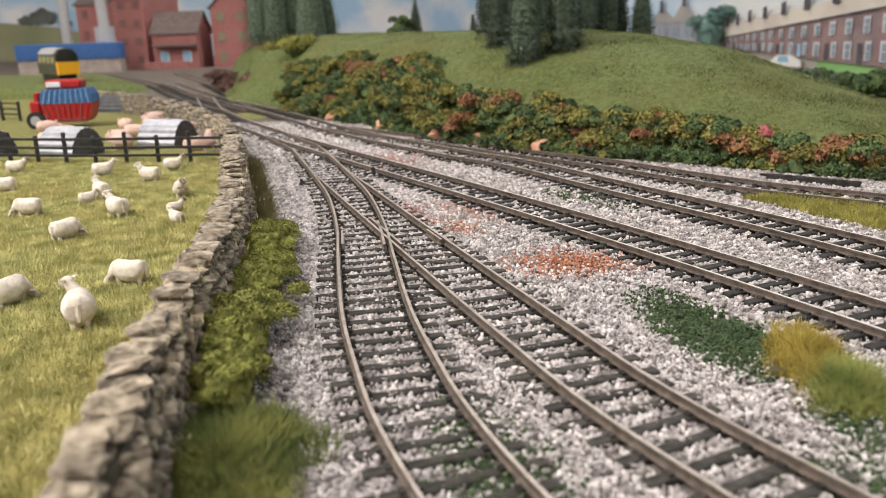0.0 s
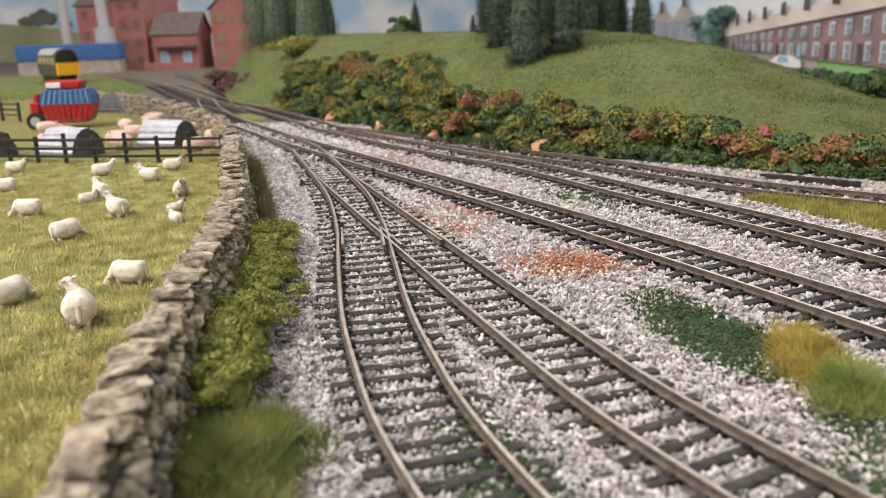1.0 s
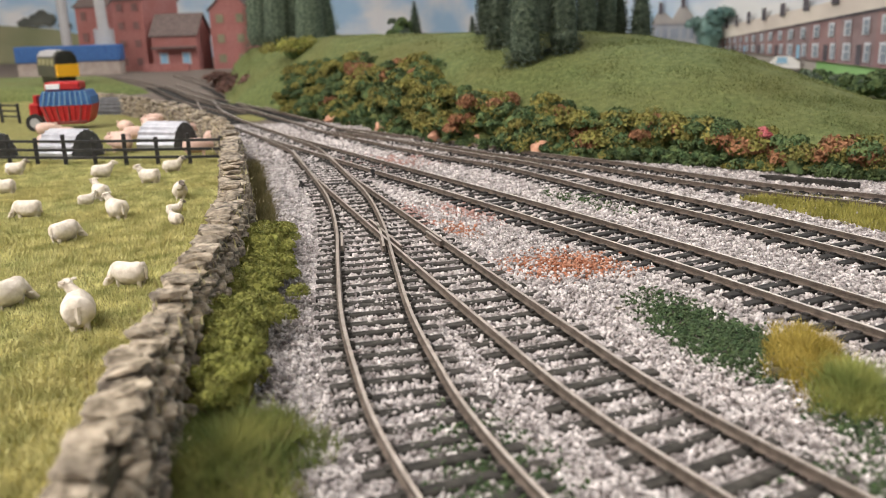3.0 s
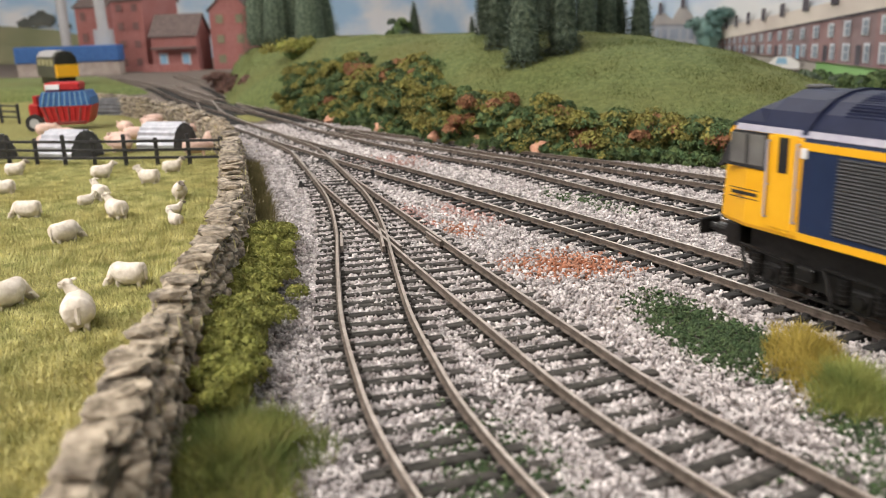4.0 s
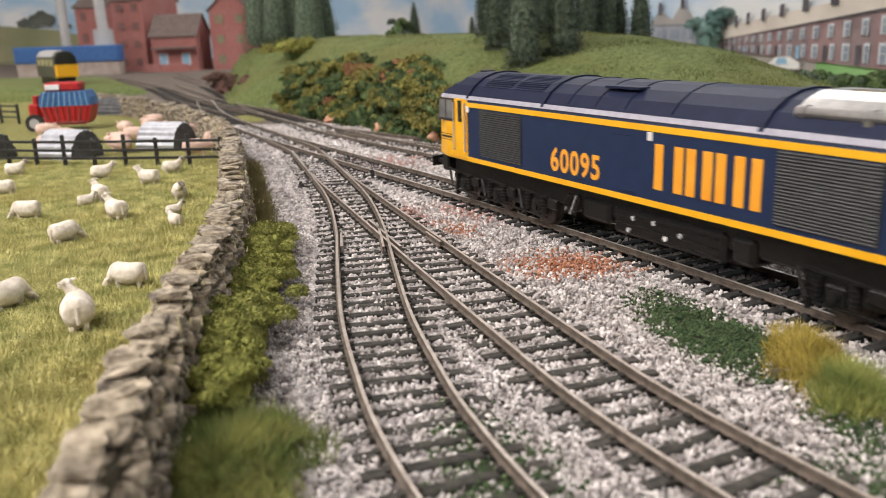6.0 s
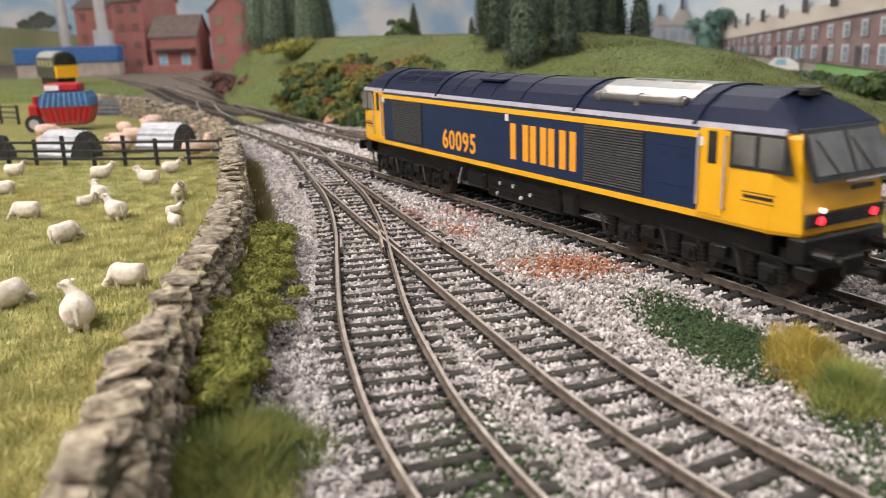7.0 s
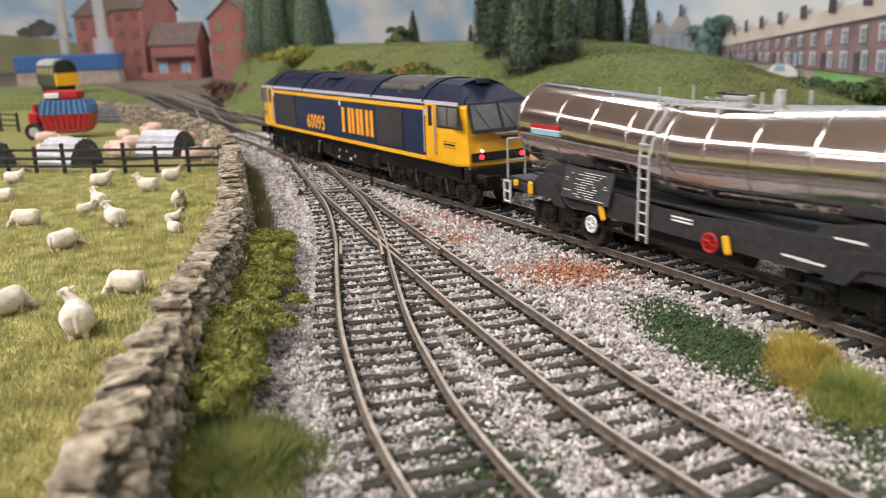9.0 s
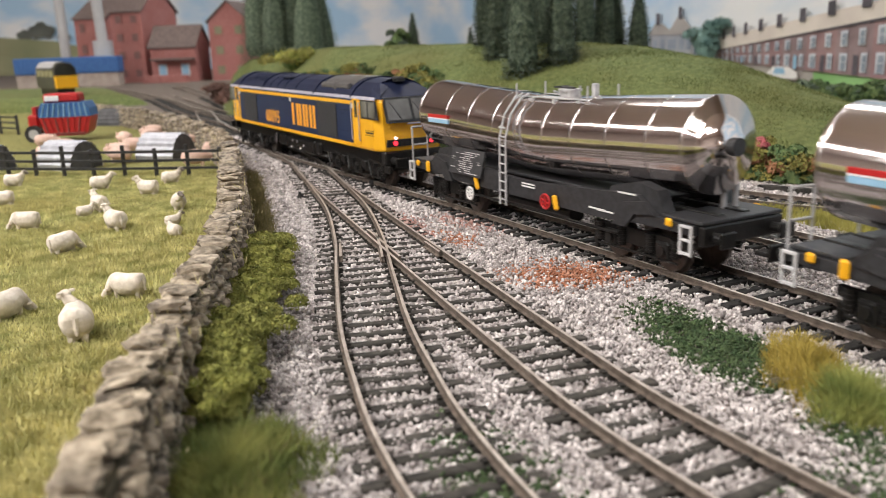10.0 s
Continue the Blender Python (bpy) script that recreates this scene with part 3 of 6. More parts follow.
def ballast():
    rng = np.random.default_rng(3)
    out = []
    for y0, y1, dens, r in ((86, 180, 2.6, 0.42), (180, 300, 2.3, 0.44), (300, 480, 1.15, 0.6), (480, 700, 0.35, 1.0)):
        x0, x1 = -0.62 * y0 - 40, 0.62 * y1 + 20
        n = int((x1 - x0) * (y1 - y0) * dens)
        P = np.stack([rng.uniform(x0, x1, n), rng.uniform(y0, y1, n), -3.3 + rng.normal(0, 0.32, n)], 1)
        keep = (P[:, 0] > wall_x(P[:, 1]) + 14) & (np.abs(P[:, 0]) < 0.56 * P[:, 1] + 14)
        keep &= P[:, 1] < np.interp(P[:, 0] / P[:, 1], BANK_A, BANK_Y) + 4
        P = P[keep]
        out.append(np.concatenate([P, (r * rng.uniform(0.6, 1.35, len(P)))[:, None]], 1))
    A = np.concatenate(out)
    A = A[rail_clear(A)]
    rust = in_blob(A, 39, 247, 27, 21, -10, rng, 0.9) | in_blob(A, 6, 300, 9, 20, 25, rng, 1.4)
    pink = in_blob(A, 10, 330, 14, 34, 25, rng, 1.2) | in_blob(A, -30, 470, 30, 40, 25, rng, 1.5) | in_blob(A, -12, 330, 8, 30, 18, rng, 1.2)
    green = in_blob(A, 61, 186, 13, 37, 10, rng, 0.55) | in_blob(A, 70, 180, 9, 18, 20, rng, 0.6) | in_blob(A, 9, 118, 15, 27, 10, rng, 1.6) | in_blob(A, 74, 136, 10, 14, 10, rng, 1.2) | in_blob(A, 60, 345, 14, 36, 25, rng, 1.6) | in_blob(A, 6, 130, 10, 30, 10, rng, 2.2) | in_blob(A, 72, 110, 25, 20, 0, rng, 1.3)
    green &= ~rust
    pink &= ~(rust | green)
    rest = ~(rust | pink | green)
    stones("ballast", A[rest, :3], A[rest, 3], M_BALLAST, "loose pale grey granite ballast between the rails", rng)
    stones("rust_ballast", A[rust, :3], A[rust, 3], M_RUST, "ballast stained rusty orange beside the track", rng)
    stones("pink_ballast", A[pink, :3], A[pink, 3], M_PINK, "ballast tinted dusty pink", rng)
    G = np.repeat(A[green], 3, 0)
    G[:, :3] += rng.normal(0, 1, (len(G), 3)) * np.array([0.5, 0.5, 0.15]) + np.array([0, 0, 0.3])
    stones("green_scatter", G[:, :3], G[:, 3] * rng.uniform(0.4, 0.75, len(G)), M_GREENSTUFF, "dark green foam scatter over the ballast", rng)


ballast()


# ---- dry stone wall ----
def stone_wall():
    t = thing("stone_wall", "grey dry stone field wall with rough cope stones", "stone wall", kind="structure")
    rnd = random.Random(4)
    meshes = []
    for k in range(24):
        bm = bmesh.new()
        bmesh.ops.create_icosphere(bm, subdivisions=2 if k < 12 else 1, radius=1)
        for v in bm.verts:
            q = v.co.copy()
            for ax in range(3):
                q[ax] = math.copysign(abs(q[ax]) ** 0.62, q[ax])
            v.co = q * (1 + 0.38 * noise.noise(v.co * 1.5 + Vector((k * 3.1, 0, 0))) + 0.16 * noise.noise(v.co * 4.5 + Vector((0, k * 2.3, 0))))
        me = bpy.data.meshes.new("stone")
        bmesh.ops.scale(bm, vec=(K, K, K), verts=bm.verts)
        bm.to_mesh(me)
        bm.free()
        me.materials.append(M_STONE)
        meshes.append(me)
    s = np.concatenate([[0], np.cumsum(np.hypot(*np.diff(WALL_XY, axis=0).T))])
    d = np.gradient(WALL_XY, axis=0)
    rest_v, rest_f, count, base = [], [], 0, meshes[0]

    def put(q, off, z, size, turn=0.0, tilt=0.0):
        nonlocal count
        x, y = np.interp(q, s, WALL_XY[:, 0]), np.interp(q, s, WALL_XY[:, 1])
        tx, ty = np.interp(q, s, d[:, 0]), np.interp(q, s, d[:, 1])
        l = math.hypot(tx, ty)
        x, y = x + ty / l * off, y - tx / l * off
        m = pose(x * K, y * K, z * K, rnd.uniform(-9, 9), tilt + rnd.uniform(-9, 9), math.degrees(math.atan2(ty, tx)) + turn + rnd.uniform(-9, 9)) @ Matrix.Diagonal((*size, 1))
        near = 76 < y < 210 and count < 300 and (off > 2 or z > 12)
        me = rnd.choice(meshes[:12] if near else meshes[12:])
        if near:
            ob = new("stone", me)
            ob.parent = t
            ob.matrix_basis = m
            count += 1
        else:
            n = len(rest_v)
            rest_v.extend([(m @ v.co) / K for v in me.vertices])
            rest_f.extend([[n + i for i in p.vertices] for p in me.polygons])

    for side in (1, -1):
        rows = 10 if side > 0 else 5
        for row in range(rows):
            z, q = -2.8 + row * 17.0 / rows, 0.0
            while q < s[-1]:
                w = rnd.uniform(2.4, 6.2)
                put(q + w / 2, side * (4.7 - z * 0.09 + rnd.uniform(-0.8, 0.9)), z + rnd.uniform(-0.5, 0.5), (w / 2 * 0.98, rnd.uniform(1.5, 2.6), rnd.uniform(0.7, 1.15) * 8 / rows))
                q += w * 0.95
    # thin flat slabs bedded over one another as the cope
    for z in (13.0, 14.3, 15.6, 16.9):
        q = rnd.uniform(0, 3)
        while q < s[-1]:
            w = rnd.uniform(3.0, 8.5)
            if z < 15 or rnd.random() < (0.72 if z < 16 else 0.4):
                put(q + w / 2, rnd.uniform(-1.3, 1.3), z + rnd.uniform(-0.5, 0.5), (w / 2 * 1.05, rnd.uniform(2.8, 5.0), rnd.uniform(0.55, 1.15)), 0, rnd.uniform(-14, 14))
            q += w * 0.82
    raw("stone_rows", rest_v, rest_f, M_STONE, t)
    core = offset(WALL_XY, 0)
    bm = bmesh.new()
    dd = d / np.hypot(d[:, 0], d[:, 1])[:, None]
    loft(bm, [[(p[0] + g[1] * a, p[1] - g[0] * a, z) for a, z in ((-4.2, -4), (4.2, -4), (3.0, 14), (-3.0, 14))] for p, g in zip(core, dd)])
    # Dark core colour stands in for shade deep in the wall's crevices.
    part("wall_core", bm, M_EARTH, t, "dark inner core that shades the gaps between stones")
    rng = np.random.default_rng(17)
    n = 6000
    q = rng.uniform(0, s[-1], n)
    x, y = np.interp(q, s, WALL_XY[:, 0]), np.interp(q, s, WALL_XY[:, 1])
    P = np.stack([x + rng.normal(0, 3.2, n), y + rng.normal(0, 2.0, n), rng.uniform(4, 15.5, n)], 1)[y > 120]
    blades("wall_moss", P, rng.uniform(0.8, 2.6, len(P)), rng.uniform(0.25, 0.6, len(P)), 1.4, M_WALLMOSS, "straw-coloured dry moss and grass on the wall", "moss", rng)


stone_wall()


# ---- foliage ----
def clump(name, centres, radii, leaf, per, material, parent, rng, label=""):
    """Leafy clump: small tilted leaf diamonds over the shells of several lobes."""
    V, F = [], []
    for c, r in zip(centres, radii):
        n = per
        u = rng.normal(size=(n, 3))
        u /= np.linalg.norm(u, axis=1)[:, None]
        u[:, 2] = np.abs(u[:, 2]) * 1.0 - 0.25 * (rng.random(n) < 0.3)
        p = np.asarray(c) + u * np.asarray(r) * rng.uniform(0.72, 1.08, (n, 1))
        a = rng.normal(size=(n, 3))
        a -= (a * u).sum(1)[:, None] * u * 0.6
        a /= np.linalg.norm(a, axis=1)[:, None]
        b = np.cross(a, u + rng.normal(0, 0.5, (n, 3)))
        b /= np.linalg.norm(b, axis=1)[:, None] + 1e-6
        l = leaf * rng.uniform(0.6, 1.4, (n, 1))
        q = np.stack([p - a * l, p + b * l * 0.6 + u * l * 0.3, p + a * l, p - b * l * 0.6 + u * l * 0.3], 1)
        k = sum(len(v) for v in V)
        V.append(q.reshape(-1, 3))
        base = np.arange(n)[:, None] * 4 + k
        F.append(np.concatenate([base + np.array([[0, 1, 2]]), base + np.array([[0, 2, 3]])]))
    me_ob = tri_mesh(name, np.concatenate(V), np.concatenate(F), material, label or name, "foliage", parent)
    for key in ("label", "category", "kind"):
        if not (key == "label" and label):
            del me_ob[key]
    return me_ob


def bush(x, y, z, w, h, rng, mats, label, name="bush", leaf=1.1, group="bank bushes", per=210, core=None, lobes=7):
    t = thing(name, label, "bush", (x, y, z), group=group)
    bm = bmesh.new()
    blob(bm, (0, 0, h * 0.38), (w * 0.33, w * 0.33, h * 0.36), 2, 0.4, rng.random() * 9)
    part("twig_core", bm, core or M_LEAF, t)
    k, f = lobes, (7 / lobes) ** 0.55
    for i, m in enumerate(mats):
        cs = [(rng.normal(0, w * 0.24), rng.normal(0, w * 0.24), h * rng.uniform(0.3, 0.72)) for _ in range(k)]
        rs = [np.array((1, 1, 0.85)) * w * f * rng.uniform(0.2, 0.3) for _ in range(k)]
        clump("foliage", cs, rs, leaf, per if i == 0 else per // 2, m, t, rng)
    return t


def hedge():
    rng = np.random.default_rng(11)
    a = -0.176
    while a < 0.56:
        yb = np.interp(a, BANK_A, BANK_Y)
        want = np.interp(a, [-0.18, -0.165, -0.141, -0.1145, -0.062, -0.008, 0.011, 0.037, 0.15, 0.21, 0.32, 0.4175, 0.50, 0.56], [22, 40, 51, 54, 50, 52, 43, 33, 30, 25, 22, 19, 14, 10])
        # low dark growth at the very foot of the bank
        for e in (0.0, 5.0 / yb):
            bush((a + e) * (yb + 1), yb + 1 + rng.uniform(-2, 2), -5, rng.uniform(11, 15), rng.uniform(8, 12), rng, [M_LEAF, M_LEAF_OLIVE if rng.random() < 0.3 else M_LEAF], "low dark green flocked growth at the foot of the bank", leaf=0.9, per=150)
        for r in range(9):
            y = yb + 5 + r * 11 + rng.uniform(-3, 3)
            aa = a + rng.uniform(-0.012, 0.012)
            if r and hill_z(aa, y) + 13 > want:
                break
            top = hill_z(aa, y) + 21 > want
            if rng.random() < (0.42 if top else 0.10):
                mats, lab = [M_LEAF_ORANGE, M_LEAF_OLIVE], "autumn orange and olive flocked bush on the embankment"
            elif rng.random() < (0.5 if r else 0.25):
                mats, lab = [M_LEAF_OLIVE, M_LEAF], "olive green flocked bush on the embankment"
            else:
                mats, lab = [M_LEAF, M_LEAF_OLIVE], "dark green flocked bush on the embankment"
            bush(aa * y, y, hill_z(aa, y) - 2, rng.uniform(17, 24), min(rng.uniform(14, 19), max(10, want - hill_z(aa, y) + 3)), rng, mats, lab)
        a += 11.5 / yb


hedge()


def bank_extras():
    rng = np.random.default_rng(13)
    a, y = -0.166, 905
    bush(a * y, y, hill_z(a, y) - 3, 38, 22, rng, [M_LEAF_OLIVE, M_LICHEN], "pale olive bush on the crest of the embankment", leaf=1.6)
    a, y = 0.395, 412
    bush(a * y, y, hill_z(a, y) - 1, 13, 13, rng, [M_PINKLEAF, M_LEAF_OLIVE], "bush with pinkish red flowers on the embankment", leaf=0.9)
    for a, y in ((-0.262, 980), (-0.252, 940), (-0.243, 910), (-0.235, 880), (-0.228, 850), (-0.22, 830), (-0.213, 815), (-0.247, 990), (-0.232, 930)):
        a, y = a + 0.010, y + 130
        bush(a * y, y, -5, rng.uniform(34, 44), rng.uniform(28, 38), rng, [M_HEATHER, M_HEATHER], "reddish brown heather clump at the yard edge", "heather_clump", 1.8, "heather clumps", 200, M_HEATHER)


bank_extras()


def boulder(x, y, z, r, k):
    bm = bmesh.new()
    blob(bm, (0, 0, 0), (r, r * 0.8, r * 0.75), 3, 0.5, k * 2.3)
    ob = part("boulder", bm, M_BOULDER, None, "", True)
    ob.matrix_basis = pose(x * K, y * K, z * K, 0, 0, k * 40)
    tagged(ob, "rounded buff orange boulder below the bank bushes", "boulder", "boulders")


for k, (x, y, r) in enumerate([(-91, 702, 4.5), (-82, 705, 5.5), (-70, 678, 5), (-42, 626, 6.5), (-30, 622, 5.5), (-31, 610, 4), (-3, 557, 5), (25, 532, 6), (44, 512, 6), (60, 485, 6.5), (80, 474, 6.5), (134, 437, 4.5), (12, 548, 7)]):
    boulder(x * (1 - 9 / y), y - 9, 7.5 if k == 12 else 5.0 if k == 4 else 0.5, r, k)


def fir(x, y, z, h, r, rng, label="dark green bristle fir tree on the embankment", dense=1.0):
    t = thing("fir_tree", label, "tree", (x, y, z - 1), group="fir trees")
    bm = bmesh.new()
    rod(bm, (0, 0, 0), (0, 0, h * 0.97), h * 0.022, 7, 0.3)
    part("trunk", bm, M_TRUNK, t)
    V, F = [], []
    bm = bmesh.new()
    loft(bm, [[(math.cos(q) * r * g, math.sin(q) * r * g, h * f) for q in np.linspace(0, 6.2832, 14, endpoint=False)] for f, g in ((0.03, 0.55), (0.1, 0.72), (0.4, 0.62), (0.7, 0.36), (0.96, 0.03))])
    part("inner_crown", bm, M_FIR, t)
    tiers = int(h / 3.0)
    for i in range(tiers):
        f = i / (tiers - 1)
        z0, rr = h * (0.03 + 0.95 * f), r * (1 - f ** 1.7) ** 0.9 * (0.88 + 0.2 * rng.random()) + 0.5
        m = int(30 * dense * (1 - f) + 10)
        for j in range(m):
            for sub in range(9):
                a = 6.283 * j / m + rng.uniform(-0.2, 0.2)
                k = len(V) * 1
                q = rr * rng.uniform(0.6, 1.0)
                c = np.array((math.cos(a) * q, math.sin(a) * q, z0 - q * 0.28 + rng.uniform(-1.2, 1.2)))
                out = np.array((math.cos(a + rng.normal(0, 0.4)), math.sin(a + rng.normal(0, 0.4)), rng.uniform(-0.5, 0.25)))
                sd = np.array((-math.sin(a), math.cos(a), rng.uniform(-0.4, 0.4)))
                l = rng.uniform(1.3, 2.9)
                V += [c - sd * 0.6, c + sd * 0.6, c + out * l]
                F.append((k, k + 1, k + 2))
    ob = tri_mesh("crown", np.array(V), np.array(F), M_FIR, "x", "x", t)
    for key in ("label", "category", "kind"):
        del ob[key]
    return t


def trees():
    rng = np.random.default_rng(21)
    # direction a = x / y, depth, height, radius
    for a, y, h, r in [(0.1046, 588, 92, 14.5), (0.1499, 592, 84, 13.5), (0.0748, 640, 96, 11), (0.0598, 700, 92, 9), (0.092, 690, 110, 13), (0.126, 690, 105, 14), (0.1775, 690, 100, 11), (0.2007, 700, 96, 12), (0.214, 705, 60, 9), (0.2405, 700, 58, 11.5)]:
        fir(a * y, y, hill_z(a, y) - 1, h, r, rng)
    for a, y, h, r in [(-0.203, 1090, 140, 26), (-0.183, 1060, 125, 25), (-0.163, 1070, 140, 27), (-0.146, 1050, 125, 26), (-0.132, 1080, 110, 25), (-0.172, 1120, 150, 27)]:
        fir(a * y, y, max(hill_z(a, y), 10), h, r, rng, "tall dark fir tree behind the embankment")
    fir(-0.0235 * 980, 980, 50, 52, 9, rng, "small distant cypress on the skyline")
    fir(0.0435 * 980, 980, 48, 36, 5, rng, "small distant cypress on the skyline")
    bush(-0.0425 * 960, 960, 54, 24, 36, rng, [M_LEAF, M_FIR], "round dark green distant tree on the skyline", "round_tree", 2.0, "skyline trees")


trees()


def verge():
    """Lichen shrubs and tufts between the wall and the ballast."""
    rng = np.random.default_rng(31)
    for y in np.arange(150, 285, 12.5):
        x = wall_x(y) + 10.5 + rng.uniform(-1.5, 1.5)
        bush(x, y, -5, rng.uniform(15, 18.5), rng.uniform(13, 18), rng, [M_LICHEN, M_LICHEN], "bright olive green lichen shrub beside the wall", "shrub", 0.42, "verge shrubs", 560, M_LICHEN, 13)
    n = 9000
    a, r = rng.uniform(0, 6.283, n), rng.random(n) ** 0.75
    r = r * (1 + 0.22 * np.sin(3 * a + 1) + 0.16 * np.sin(7 * a))
    p = np.stack([-38 + np.cos(a) * r * 14 + 0.05 * np.sin(a) * r * 24, 127 + np.sin(a) * r * 24, np.full(n, -4.2)], 1)
    blades("grass_mound", p, rng.uniform(2.5, 8.5, n) * (1.2 - 0.6 * r).clip(0.3), rng.uniform(0.2, 0.4, n), 1.2, M_FRESHGRASS, "thick yellow-green grass at the foot of the wall", "grass", rng)
    n = 16000
    y = 84 + 390 * rng.random(n) ** 1.7
    x = wall_x(y) + rng.uniform(4, 15, n) + np.where(y < 145, rng.uniform(0, 14, n), 0)
    near = (y < 150) & (rng.random(n) < 0.68)
    H = rng.uniform(2.5, 7.5, n)
    P = np.stack([x, y, np.full(n, -4.2)], 1)
    blades("verge_grass", P[near], H[near], rng.uniform(0.2, 0.4, near.sum()), 0.9, M_FRESHGRASS, "mixed green grass growing along the wall foot", "grass", rng)
    blades("dead_grass", P[~near], H[~near], rng.uniform(0.2, 0.4, (~near).sum()), 1.1, M_DEADGRASS, "brown dead grass along the wall foot", "grass", rng)


verge()


def field_grass():
    rng = np.random.default_rng(41)
    n = 200000
    y = 60 + 440 * rng.random(n) ** 0.8
    x = wall_x(y) - 3 - rng.random(n) * (0.58 * y + 14 + wall_x(y)).clip(5)
    z = np.full(n, -0.8)
    blades("field_grass", np.stack([x, y, z], 1), rng.uniform(0.8, 2.0, n), rng.uniform(0.16, 0.34, n), 1.1, M_BLADE, "short olive static grass of the sheep field", "grass", rng)


field_grass()


def tufts():
    rng = np.random.default_rng(51)
    for cx, cy, rx, ry, n, hh, m, lab in [(78, 168, 9, 17, 4600, 6.4, M_STRAW, "straw yellow grass tuft beside the running line"), (79, 148, 8, 13, 4200, 8.0, M_FRESHGRASS, "long green grass tuft beside the running line"), (76, 158, 9, 18, 1500, 5.0, M_STRAW, "straw yellow grass tuft beside the running line")]:
        a, r = rng.uniform(0, 6.283, n), rng.random(n) ** 0.7
        r = r * (1 + 0.2 * np.sin(3 * a + cx) + 0.15 * np.sin(8 * a + cy))
        p = np.stack([cx + np.cos(a) * r * rx + np.sin(a) * r * ry * 0.25, cy + np.sin(a) * r * ry, np.full(n, -4.0)], 1)
        blades("grass_tuft", p, hh * rng.uniform(0.35, 1.0, n) * (1.15 - 0.55 * r).clip(0.3), rng.uniform(0.14, 0.28, n), 1.2, m, lab, "grass", rng)
    n = 9000
    y = rng.uniform(262, 333, n)
    x = 124 + (330 - y) * 0.45 + rng.random(n) * np.interp(y, [262, 318, 333], [40, 32, 18])
    blades("siding_grass", np.stack([x, y, np.full(n, -4.0)], 1), rng.uniform(2, 4.5, n), rng.uniform(0.4, 0.7, n), 0.7, M_SIDINGGRASS, "low yellow-green grass between the back tracks", "grass", rng)
    n = 60000
    a = rng.uniform(-0.26, 0.60, n)
    yb = np.interp(a, BANK_A, BANK_Y)
    y = yb + 25 + rng.random(n) * np.interp(a, [-0.3, 0.0, 0.25, 0.6], [225, 225, 190, 90])
    z = np.array([hill_z(p, q) for p, q in zip(a, y)]) - 0.6
    blades("hill_grass", np.stack([a * y, y, z], 1), rng.uniform(0.8, 2.0, n), rng.uniform(0.3, 0.6, n), 1.2, M_HILLBLADE, "flocked green grass on the embankment", "grass", rng)


tufts()


def chip(x, y, r, label):
    bm = bmesh.new()
    blob(bm, (0, 0, 0), (r * 1.3, r, r * 0.8), 2, 0.5, x)
    ob = part("stone_chip", bm, M_EARTH)
    ob.matrix_basis = pose(x * K, y * K, -3.2 * K, 0, 0, x * 7)
    tagged(ob, label, "stone", "stone chips")


chip(68.5, 159, 1.9, "small brown stone chip at the edge of the grass")
chip(45.5, 203, 1.2, "small brown stone chip on the ballast")


